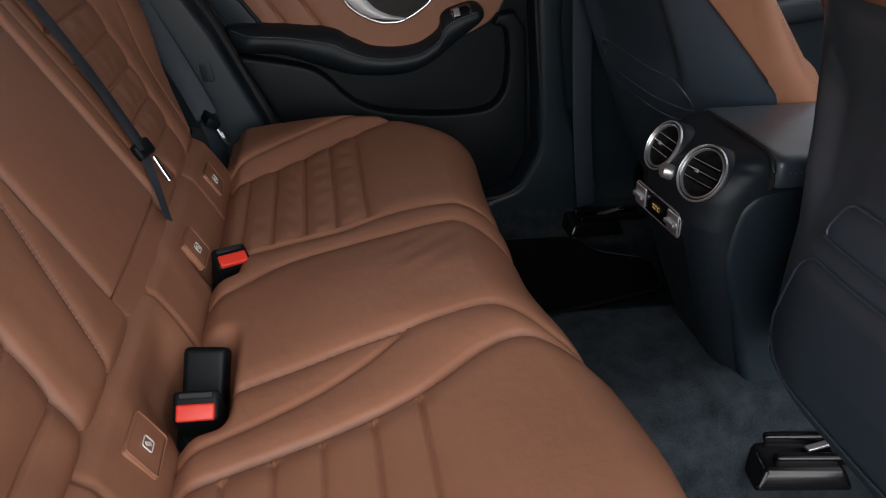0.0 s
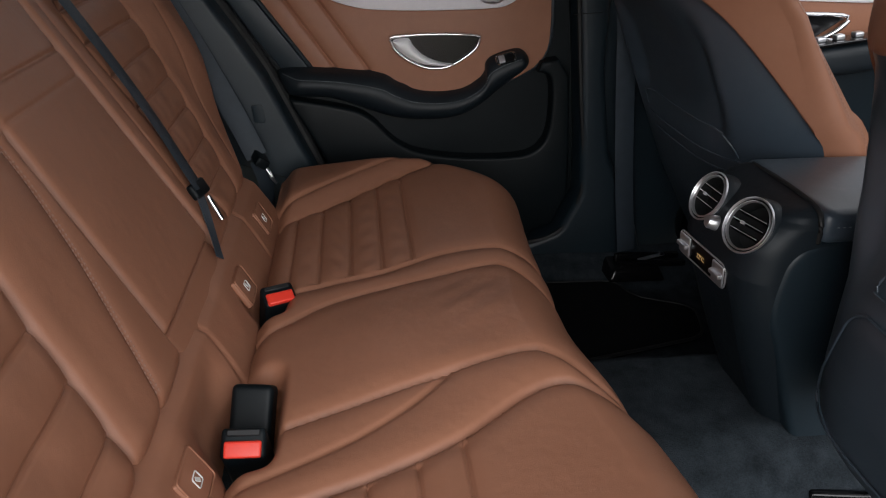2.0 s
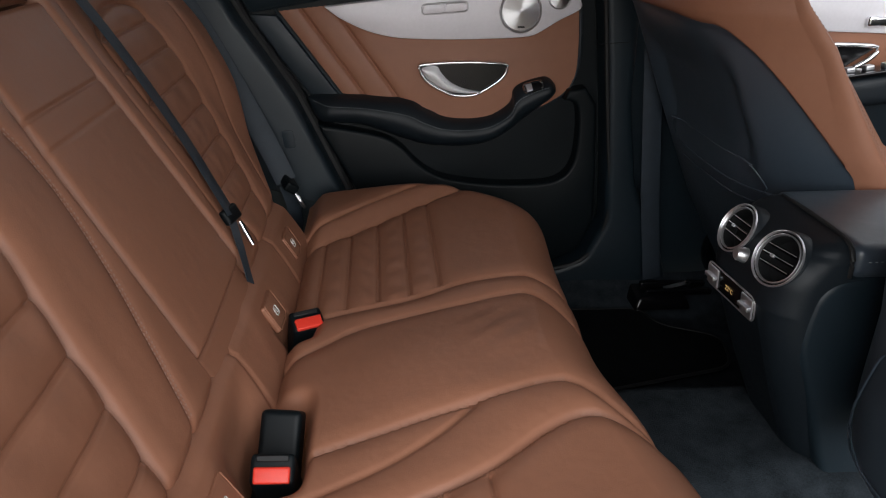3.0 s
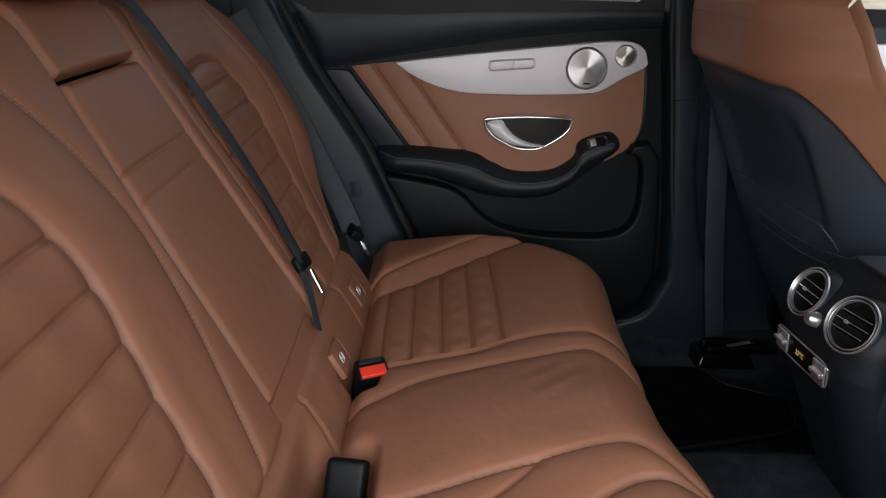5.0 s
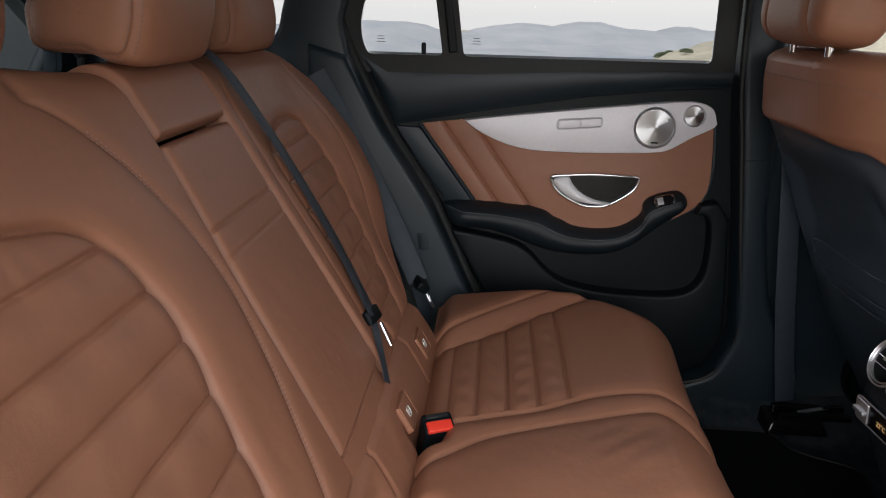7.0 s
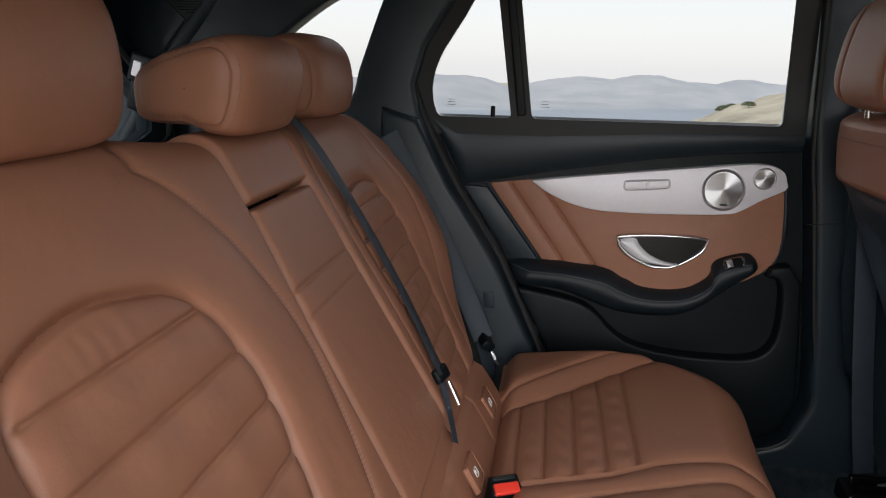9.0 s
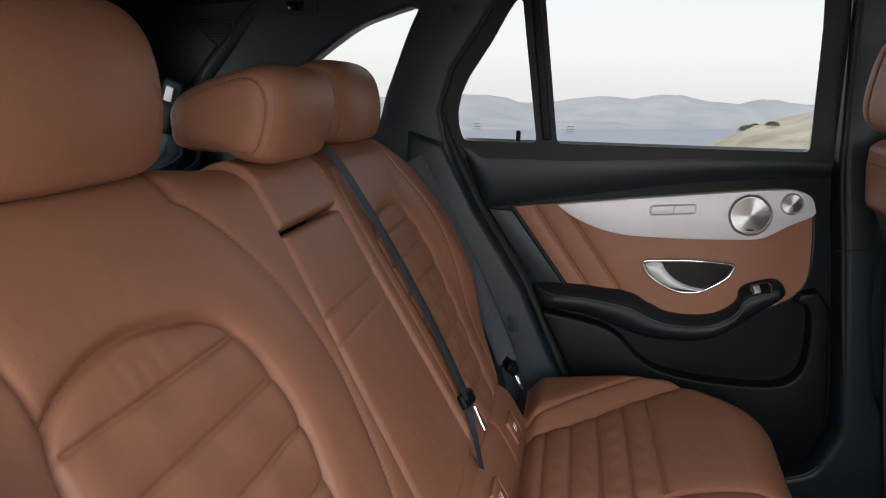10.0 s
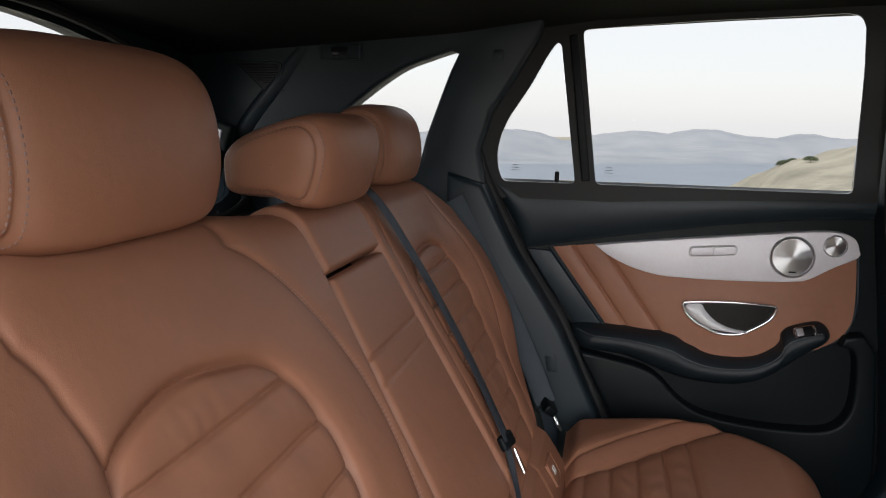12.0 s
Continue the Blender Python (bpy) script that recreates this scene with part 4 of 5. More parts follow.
part("seat_switch", plate(rounded([(0.138, 0.986), (0.184, 0.990), (0.184, 1.008), (0.138, 1.004)], 0.006), 1.844, 0.006, bevel=0.0012), ALU, door, "silver switch")
part("seat_switch", plate(rounded([(0.187, 0.990), (0.234, 0.995), (0.234, 1.012), (0.187, 1.008)], 0.006), 1.844, 0.006, bevel=0.0012), ALU, door, "silver switch")
# pull handle: chrome ring, black bowl and curved chrome lever
RING = smooth_curve([(0.131, 0.868), (0.140, 0.876), (0.234, 0.882), (0.322, 0.879), (0.331, 0.872), (0.322, 0.850), (0.295, 0.828), (0.262, 0.810), (0.235, 0.806), (0.205, 0.809), (0.165, 0.827), (0.140, 0.848), (0.131, 0.868)], 90)[:-1]
handle = part("door_handle", tube([(x, 1.851, z) for x, z in RING], 0.0036, 10, closed=True), CHROME, door, "chrome ring of the inner door handle")
part("bowl", plate([(0.232 + (x - 0.232) * 0.985, 0.85 + (z - 0.85) * 0.97) for x, z in RING], 1.853, 0.02), GLOSS, handle, "gloss black bowl")
def lever():
    top_e = smooth_curve([(0.136, 0.869), (0.152, 0.873), (0.172, 0.872), (0.181, 0.858), (0.205, 0.836), (0.238, 0.822), (0.272, 0.817)], 40)
    low_e = smooth_curve([(0.136, 0.865), (0.141, 0.854), (0.155, 0.840), (0.176, 0.826), (0.20, 0.816), (0.235, 0.812), (0.272, 0.815)], 40)
    v, n = [], 40
    for i in range(n):
        for j in range(9):
            u = j / 8
            x, z = top_e[i] * (1 - u) + low_e[i] * u
            v.append((x, 1.851 - 0.014 * math.sin(math.pi * u) ** 0.7, z))
    f = [(i * 9 + j, i * 9 + j + 1, (i + 1) * 9 + j + 1, (i + 1) * 9 + j) for i in range(n - 1) for j in range(8)]
    mesh_object("lever", v, f, LEVER, handle, "curved polished chrome lever")
lever()
# armrest: a padded bar that dips under the handle and rises at the front
def door_armrest():
    xs = np.linspace(0, 1, 110)
    tp = smooth_curve([(-0.122, 0.798), (-0.105, 0.806), (-0.071, 0.808), (0.036, 0.803), (0.112, 0.795), (0.148, 0.776), (0.190, 0.759), (0.244, 0.755), (0.296, 0.763), (0.333, 0.785), (0.346, 0.803), (0.347, 0.822), (0.364, 0.838), (0.416, 0.852), (0.439, 0.843), (0.449, 0.826)], 110)
    bt = smooth_curve([(-0.122, 0.793), (-0.110, 0.765), (-0.089, 0.743), (-0.003, 0.737), (0.097, 0.703), (0.153, 0.690), (0.234, 0.687), (0.293, 0.697), (0.343, 0.725), (0.385, 0.760), (0.437, 0.802), (0.449, 0.820)], 110)
    out = 0.055 * np.clip(np.minimum(xs / 0.10, (1 - xs) / 0.05), 0, 1) ** 0.5
    v, k = [], 17
    for i in range(110):
        for j in range(k):
            u = j / (k - 1)
            x, z = tp[i] * (1 - u) + bt[i] * u
            v.append((x, 1.868 - out[i] * math.sin(math.pi * u) ** 0.45, z))
    f = [(i * k + j, i * k + j + 1, (i + 1) * k + j + 1, (i + 1) * k + j) for i in range(109) for j in range(k - 1)]
    arm = mesh_object("armrest", v, f, BLACK_LEATHER, door, "padded black leather armrest")
    V = np.array(v).reshape(110, k, 3)
    for j in (5,):
        part("stitching", stitches(V[3:104, j] + np.array([0, -0.0006, 0]), [(0, -1, 0.5), (0, -1, 0.5)], 0.0042, 0.0024, 0.0008, n=300), GREY_THREAD, arm)


door_armrest()
sw_at = Matrix.Translation((0.386, 1.812, 0.836)) @ pose(0, 0, 0, 0, -15, 0) @ pose(0, 0, 0, 62, 0, 0)
bez = part("window_switch", tube([sw_at @ Vector(v) for v in rounded([(-0.021, -0.010, 0.002), (0.021, -0.010, 0.002), (0.021, 0.010, 0.002), (-0.021, 0.010, 0.002)], 0.007)], 0.0024, 8, closed=True), CHROME, door, "chrome-rimmed window switch")
part("switch_base", block(0.042, 0.020, 0.006, sw_at, 0.002), GLOSS, bez)
part("rocker", block(0.014, 0.016, 0.007, sw_at @ pose(-0.010, 0, 0.003, 0, 10, 0), 0.002), SATIN, bez)
# window frames, glass and the lock pin
MAIN = [(-0.083, 1.139), (-0.129, 1.485), (0.0, 1.495), (0.133, 1.503), (0.303, 1.510), (0.415, 1.516), (0.440, 1.511), (0.452, 1.490), (0.458, 1.40), (0.463, 1.139)]
SMALL = [(-0.300, 1.139), (-0.312, 1.17), (-0.315, 1.206), (-0.308, 1.245), (-0.291, 1.285), (-0.241, 1.363), (-0.205, 1.430), (-0.190, 1.452), (-0.182, 1.458), (-0.175, 1.450), (-0.13, 1.139)]
MAIN, SMALL = rounded(MAIN, 0.014, 4), rounded(SMALL, 0.012, 4)
FRAME_OUT = [(-0.375, 1.10), (-0.382, 1.21), (-0.36, 1.31), (-0.31, 1.40), (-0.27, 1.48), (-0.25, 1.535), (-0.10, 1.54), (0.20, 1.545), (0.47, 1.56), (0.50, 1.53), (0.51, 1.40), (0.512, 1.10)]
frame_ob = part("window_frame", plate(FRAME_OUT, 1.850, 0.006, [MAIN, SMALL]), RUBBER, door, "black window frame with divider bar")
part("divider_bar", block(0.020, 0.012, 0.33, pose(-0.127, 1.844, 1.31, 0, -7.6, 0), 0.004), BLACK, frame_ob)
for nm, loop in (("window_glass", MAIN), ("fixed_glass", SMALL)):
    g = part(nm, plate(loop, 1.858, 0.004), GLASS, door, "clear glass", smooth=False)
    g.visible_shadow = False
for x, z in ((-0.27, 1.166), (-0.055, 1.166)):
    for k in range(3):
        b = part("glass_mark", block(0.020 - 0.003 * k, 0.0006, 0.0012, pose(x, 1.8565, z + 0.006 * k), 0), DARK, door, "printed glass mark")
        b.visible_shadow = False
part("lock_pin", lathe([(0, 0.024), (0.004, 0.0235), (0.0055, 0.02), (0.0052, 0.0), (0.009, -0.002)], Matrix.Translation((-0.172, 1.842, 1.143)), 16), BLACK, door)
part("seal", tube([(x - 0.006, 1.85, z) for x, z in smooth_curve([(-0.352, 1.21), (-0.325, 1.137), (-0.247, 0.985), (-0.185, 0.888), (-0.133, 0.805), (-0.04, 0.606), (0.02, 0.47), (0.06, 0.38)], 50)], 0.010, 8), RUBBER, door, "black rubber door seal")

# ---- pillars, side trim, roof ----
bp_out = rounded([(0.505, 1.56), (0.60, 1.56), (0.615, 1.10), (0.625, 0.80), (0.66, 0.60), (0.75, 0.42), (0.80, 0.25), (-0.1, 0.25), (0.05, 0.345), (0.12, 0.36), (0.45, 0.362), (0.55, 0.40), (0.595, 0.50), (0.585, 0.62), (0.555, 0.88), (0.538, 1.0), (0.52, 1.137)], 0.02)
bpil = tagged(part("pillar_trim", plate(bp_out, 1.822, 0.08, bevel=0.018, seg=4), DARK), "dark grey moulded door pillar and sill trim", "pillar trim", kind="structure")
part("pillar_seam", tube([(0.53, 1.8215, 0.93), (0.60, 1.8215, 0.935)], 0.0012, 6), RUBBER, bpil)
part("pillar_seal", tube([(x, 1.832, z) for x, z in smooth_curve([(0.512, 1.5), (0.525, 1.137), (0.545, 0.98), (0.575, 0.75), (0.597, 0.60), (0.60, 0.50), (0.56, 0.405), (0.45, 0.368), (0.12, 0.366)], 70)], 0.007, 8), RUBBER, bpil, "black rubber seal")
QUARTER = smooth_curve([(-0.405, 1.428), (-0.43, 1.372), (-0.475, 1.249), (-0.505, 1.17), (-0.60, 1.165), (-0.74, 1.19), (-0.75, 1.225), (-0.67, 1.300), (-0.552, 1.385), (-0.47, 1.418), (-0.42, 1.434)], 70).tolist()
side = tagged(part("wall_far_side", plate([(-1.35, 0.3), (-0.30, 0.3), (-0.30, 1.0), (-0.335, 1.13), (-0.352, 1.21), (-0.325, 1.30), (-0.27, 1.385), (-0.225, 1.46), (-0.20, 1.55), (-1.35, 1.55)], 1.80, 0.06, [QUARTER], bevel=0.012, seg=3), DARK), "dark grey moulded rear side wall with quarter window", "pillar trim", kind="structure")
g = tagged(part("window_quarter", plate(QUARTER, 1.835, 0.004), GLASS, smooth=False), "clear curved quarter window glass", "window", kind="structure")
g.visible_shadow = False
part("airbag_tag", plate(rounded([(-0.325, 1.413), (-0.300, 1.413), (-0.300, 1.437), (-0.325, 1.437)], 0.006), 1.797, 0.006, bevel=0.001), DARK, side)
# lower trim between backrest and door
trim = tagged(part("trim_side", plate([(-0.42, 1.16), (-0.335, 1.135), (-0.26, 0.985), (-0.195, 0.888), (-0.143, 0.805), (-0.05, 0.606), (0.0, 0.48), (0.03, 0.36), (-0.30, 0.36), (-0.42, 0.8)], 1.775, 0.07, bevel=0.014, seg=3), DARK), "dark blue-grey moulded side trim beside the backrest", "side trim", kind="structure")
part("trim_clip", plate(rounded([(-0.170, 0.705), (-0.145, 0.705), (-0.150, 0.745), (-0.175, 0.745)], 0.006), 1.772, 0.006, bevel=0.001), DARK, trim)
part("trim_seam", tube([(-0.24, 1.774, 0.62), (-0.06, 1.774, 0.56)], 0.0012, 6), RUBBER, trim)


def roof():
    X, Y = np.meshgrid(np.linspace(-1.15, 1.2, 120), np.linspace(0.30, 1.90, 90), indexing="ij")
    edge = np.interp(X, [-1.15, -0.8, -0.6, -0.405, -0.2, -0.10, 0.2, 0.47, 1.0, 1.2], [1.40, 1.425, 1.44, 1.455, 1.485, 1.498, 1.513, 1.523, 1.51, 1.50])
    u = np.abs(Y - 1.10) / 0.78
    Z = edge + 0.075 * (1 - np.clip(u, 0, 1.2) ** 2.6) 
    P = np.stack([X, Y, Z], 2)
    Pt = P + np.array([0, 0, 0.04])
    R, C = X.shape
    f = [(r * C + c, r * C + c + 1, (r + 1) * C + c + 1, (r + 1) * C + c) for r in range(R - 1) for c in range(C - 1)]
    n = R * C
    f += [tuple(n + i for i in q[::-1]) for q in f]
    ring = [r * C for r in range(R)] + [(R - 1) * C + c for c in range(1, C)] + [r * C + C - 1 for r in range(R - 2, -1, -1)] + [c for c in range(C - 2, 0, -1)]
    f += [(ring[i], ring[(i + 1) % len(ring)], n + ring[(i + 1) % len(ring)], n + ring[i]) for i in range(len(ring))]
    tagged(mesh_object("ceiling", np.vstack([P.reshape(-1, 3), Pt.reshape(-1, 3)]), f, HEADLINER), "black fabric roof lining", "roof lining", kind="structure")


roof()
lampm = Matrix.Translation((-0.686, 1.797, 1.432)) @ pose(0, 0, 0, 90, 0, 0)
rl = thing("roof_lamp", "small dark roof lamp and coat hook at the roof edge", "lamp")
part("housing", block(0.10, 0.036, 0.010, lampm, 0.005), DARK, rl)
part("lens", block(0.040, 0.020, 0.006, lampm @ pose(0, 0, 0.006), 0.003), GLOSS, rl)
gr = thing("pillar_grille", "triangular black speaker grille in the rear pillar", "speaker grille")
gm = Matrix.Translation((-0.895, 1.795, 1.376))
tri = rounded([(-0.062, 0.033), (0.062, 0.030), (0.050, -0.02), (0.022, -0.043)], 0.012)
bm = plate(tri, 0, 0.01, bevel=0.002)
bmesh.ops.transform(bm, matrix=gm, verts=bm.verts)
part("panel", bm, RUBBER, gr)
part("rim", tube([gm @ Vector((x, -0.001, z)) for x, z in tri], 0.002, 6, closed=True), DARK, gr)
for k in range(11):
    z = -0.036 + 0.006 * k
    a = -0.055 + max(0, -0.010 - z) * 2.2 + 0.004
    part("rib", tube([gm @ Vector((max(a + (0.033 - z) * 0.9, -0.055), -0.001, z)), gm @ Vector((0.050, -0.001, z))], 0.0011, 5), BLACK, gr)

# tailgate end wall with the rear window
def in_end(pts, x0, thick):
    bm = plate(pts[0], 0, thick, pts[1:])
    for v in bm.verts:
        v.co = Vector((x0 - v.co.y - 0.45 * (v.co.z - 1.2), v.co.x, v.co.z))
    return bm


hole = smooth_curve([(0.52, 1.10), (0.46, 1.28), (0.62, 1.42), (1.1, 1.46), (1.38, 1.437), (1.56, 1.37), (1.68, 1.25), (1.69, 1.09), (1.1, 1.07), (0.52, 1.10)], 60)[:-1].tolist()
tagged(part("wall_tailgate", in_end([[(0.30, 0.3), (1.86, 0.3), (1.86, 1.6), (0.30, 1.6)], hole], -0.98, 0.04), DARK), "dark moulded tailgate trim round the rear window", "tailgate", kind="structure")
g = tagged(part("window_rear", in_end([hole], -0.99, 0.004), GLASS, smooth=False), "clear rear window glass", "window", kind="structure")
g.visible_shadow = False
tagged(part("tailgate_seal", tube([(-0.955 - 0.45 * (z - 1.2), 1.08 + (y - 1.08) * 1.05, 1.29 + (z - 1.29) * 1.1) for y, z in hole], 0.010, 8, closed=True), RUBBER), "black rubber tailgate seal", "seal", kind="structure")
tagged(part("cargo_cover", block(0.62, 1.36, 0.012, pose(-0.80, 1.08, 1.045), 0.004), BLACK), "black cargo cover behind the rear seat", "cargo cover")
tagged(part("pillar_brace", tube([(-1.06, 1.812, 1.06), (-0.93, 1.815, 1.26), (-0.84, 1.818, 1.37), (-0.72, 1.83, 1.52)], 0.026, 16, n=24), DARK), "dark moulded rear pillar ridge", "pillar trim", kind="structure")
fit_at = Matrix.Translation((-0.944, 1.70, 1.232)) @ pose(0, 0, 0, 0, 18, 0)
fitting = thing("belt_outlet", "black and pale grey belt outlet behind the rear headrests", "seat belt", "seat belts")
part("surround", block(0.052, 0.030, 0.066, fit_at, 0.010), BLACK, fitting, "black plastic surround")
part("insert", block(0.020, 0.006, 0.034, fit_at @ pose(-0.004, -0.016, -0.002), 0.004), ALU, fitting, "pale grey insert")
part("stalk", block(0.03, 0.09, 0.10, fit_at @ pose(-0.01, 0.05, -0.05), 0.01), BLACK, fitting)
# the camera's side of the body, its rear door standing open
near_out = [(-1.35, 0.3), (-0.36, 0.3), (-0.30, 0.62), (-0.42, 1.0), (-0.44, 1.2), (-0.30, 1.45), (-0.25, 1.56), (-1.35, 1.56)]
nh = [(x, z) for x, z in QUARTER]
tagged(part("wall_near_side", plate(near_out, 0.285, 0.06, [[(x - 0.06, z) for x, z in nh]]), DARK), "dark moulded rear side wall beside the open door", "pillar trim", kind="structure")
tagged(part("sill_near", block(1.2, 0.12, 0.10, pose(0.25, 0.30, 0.26), 0.03), DARK), "dark door sill below the open door", "sill", kind="structure")
tagged(part("pillar_near", block(0.09, 0.07, 1.30, pose(0.60, 0.325, 0.92), 0.02), DARK), "dark centre pillar beside the open door", "pillar trim", kind="structure")

# Unseen outer skin, added to keep daylight from leaking round the far doors.
skin = [(-1.4, 0.12), (1.9, 0.12), (1.9, 1.09), (0.66, 1.11), (0.64, 1.5), (0.49, 1.5), (0.49, 1.115), (-0.36, 1.115), (-0.33, 1.30), (-0.25, 1.47), (-0.36, 1.47), (-0.42, 1.12), (-1.4, 1.12)]
tagged(part("body_side_light_stop", plate(skin, 1.93, 0.03), BODY), "unseen outer body side, added to stop light at the door gaps", "car body", kind="structure")

# ---- console between the front seats ----
console = thing("centre_console", "black centre console with rear air vents and climate controls", "console")
VENTS = ((0.566, 1.136, 0.773, 0.0385, 3, 26), (0.5733, 1.029, 0.773, 0.0405, 14, 26))


def vent_pose(x, y, z, turn, tip):
    return Matrix.Translation((x, y, z)) @ pose(0, 0, 0, 0, 0, turn) @ pose(0, 0, 0, 0, -90 + tip, 0)


def console_body():
    zs = np.concatenate([np.linspace(0.27, 0.70, 50), np.linspace(0.703, 0.77, 34), np.linspace(0.772, 0.814, 30)])
    xr = np.interp(zs, [0.27, 0.36, 0.46, 0.56, 0.645, 0.70, 0.75, 0.775, 0.79, 0.80, 0.808, 0.814], [0.735, 0.695, 0.650, 0.606, 0.574, 0.555, 0.557, 0.570, 0.586, 0.604, 0.626, 0.652])
    xr = np.convolve(np.pad(xr, 3, mode="edge"), np.ones(7) / 7, mode="valid")
    half = np.interp(zs, [0.27, 0.45, 0.56, 0.65, 0.76, 0.785, 0.80, 0.808, 0.814], [0.092, 0.098, 0.108, 0.114, 0.113, 0.110, 0.104, 0.095, 0.075])
    v, k = [], 0
    for x, z, h in zip(xr, zs, half):
        end = max(0.70, x + 0.07) if z < 0.765 else 0.643
        r = min(0.048, (end - x) * 0.9)
        ring = [(end, -h), ((end + x + r) / 2, -h)]
        ring += [(x + r - r * math.sin(a) * 0.98, -h + r * (1 - math.cos(a))) for a in np.linspace(0, math.pi / 2, 12)]
        ring = [(p, q) for p, q in ring] + [(x + 0.0012 * math.cos(3.14 * u), q) for u, q in zip(np.linspace(-0.5, 0.5, 47), np.linspace(-h + r, h - r, 49)[1:-1])] + [(p, -q) for p, q in ring[::-1]]
        k = len(ring)
        v += [(p, 1.090 + q, z) for p, q in ring]
    f = [(i * k + j, (i + 1) * k + j, (i + 1) * k + j + 1, i * k + j + 1) for i in range(len(zs) - 1) for j in range(k - 1)]
    f.append(tuple((len(zs) - 1) * k + j for j in range(k)))
    V = np.array(v)
    keep = []
    for q in f:
        c = V[list(q)].mean(0)
        hole = False
        for x, y, z, r, turn, tip in VENTS:
            m = vent_pose(x, y, z, turn, tip)
            rel = Vector(c) - m.translation
            axis = m.to_3x3() @ Vector((0, 0, 1))
            off = rel.dot(axis)
            hole = hole or (abs(off) < 0.03 and (rel - axis * off).length < r * 0.98)
        if not hole:
            keep.append(q)
    f = keep
    mesh_object("rear_cover", v, f, BLACK_LEATHER, console, "soft black rear cover")


console_body()
part("side_body", plate(rounded([(0.74, 0.25), (0.70, 0.40), (0.664, 0.489), (0.630, 0.585), (0.599, 0.655), (0.598, 0.70), (0.606, 0.742), (0.625, 0.762), (0.66, 0.769), (1.5, 0.78), (1.5, 0.25)], 0.02), 0.974, 0.23, bevel=0.012, seg=3), DARK, console, "dark grey side panel")
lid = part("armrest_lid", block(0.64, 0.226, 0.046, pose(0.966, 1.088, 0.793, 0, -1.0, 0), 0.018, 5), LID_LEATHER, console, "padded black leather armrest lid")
part("stitching", stitches([(0.662, 0.9745, 0.7915), (1.2, 0.9745, 0.801)], [(0, -1, 0.3), (0, -1, 0.3)], 0.005, 0.003, 0.0009), GREY_THREAD, lid)
part("hinge_gap", tube([(0.6445, 0.979, 0.768), (0.6445, 0.982, 0.795), (0.6445, 1.003, 0.811), (0.6445, 1.09, 0.814), (0.6445, 1.17, 0.811)], 0.0035, 8, n=30), RUBBER, console)
def vent(x, y, z, r, turn, tip):
    m = vent_pose(x, y, z, turn, tip)
    v = part("air_vent", lathe([(r * 1.0, 0.0005), (r * 1.0, 0.002), (r * 0.985, 0.004), (r * 0.96, 0.0045), (r * 0.935, 0.003), (r * 0.925, -0.002)], m, 56), SATIN, console, "round satin chrome vent ring")
    part("collar", lathe([(r * 1.10, -0.022), (r * 1.06, -0.010), (r * 1.02, 0.0), (r * 0.995, 0.001)], m, 56), BLACK_LEATHER, v)
    part("throat", lathe([(r * 0.935, 0.0005), (r * 0.80, -0.002), (r * 0.77, -0.022), (0, -0.024)], m, 40), RUBBER, v)
    part("inner_ring", lathe([(r * 0.87, 0.0), (r * 0.865, 0.003), (r * 0.84, 0.0035), (r * 0.815, 0.002), (r * 0.81, -0.002)], m, 48), SATIN, v, "thin chrome inner ring")
    for k in (-1, 0, 1):
        h = r * 0.74 * math.sqrt(1 - (0.42 * k) ** 2)
        part("louvre", block(0.0022, 2 * h, 0.010, m @ pose(0.42 * k * r * 0.74, 0, -0.003, 0, 25, 0), 0.0008, 1), GLOSS, v, "slim louvre")
        part("louvre_edge", block(0.0012, 1.9 * h, 0.0012, m @ pose(0.42 * k * r * 0.74 + 0.001, 0, 0.0022), 0.0004, 1), SATIN, v)
    part("tab", block(0.005, 0.007, 0.005, m @ pose(0.0, 0.01, 0.001), 0.0015), SATIN, v)


for one in VENTS:
    vent(*one)
part("knob", lathe([(0, 0.012), (0.007, 0.0115), (0.0098, 0.008), (0.010, 0.002), (0.0112, 0.0), (0.0112, -0.006)], Matrix.Translation((0.556, 1.090, 0.751)) @ pose(0, 0, 0, 0, -76, 0), 28), SATIN, console, "chrome turning knob")
pm = Matrix.Translation((0.5553, 1.099, 0.690)) @ pose(0, 0, 0, 0, 0, 4) @ pose(0, 0, 0, 0, -90 - 4, 0)
def on_panel(pts, lift):
    return [pm @ Vector((p[1], p[0], lift)) for p in pts]
panel = part("climate_panel", block(0.035, 0.132, 0.006, pm, 0.003), GLOSS, console, "gloss black climate panel")
part("panel_rim", tube(on_panel(rounded([(-0.067, -0.018), (0.067, -0.018), (0.067, 0.018), (-0.067, 0.018)], 0.010), 0.002), 0.0014, 8, closed=True), SATIN, panel, "chrome rim")
for s in (-1, 1):
    rk = part("rocker", block(0.031, 0.031, 0.005, pm @ pose(0, 0.049 * s, 0.003), 0.002), SATIN, panel, "satin silver rocker switch")
    part("rocker_tip", block(0.007, 0.027, 0.009, pm @ pose(0.0, 0.049 * s, 0.007), 0.002), SATIN, rk)
txt = bpy.data.curves.new("temperature", "FONT")
txt.body, txt.size, txt.align_x, txt.align_y, txt.extrude = "22\u00b0C", 0.0105, "CENTER", "CENTER", 0.0002
tob = new("temperature_reading", txt)
tob.data.materials.append(AMBER)
tob.parent = panel
tob.matrix_world = pm @ pose(0, 0, 0.0046, 0, 0, -90)

# ---- front seats ----
def smooth_drop(a):
    """How far the shell's edge lies below its crown, across the seat."""
    return 0.008 * sstep(0.2, 0.6, a) + 0.21 * np.clip((a - 0.6) / 0.4, 0, 1) ** 2.2


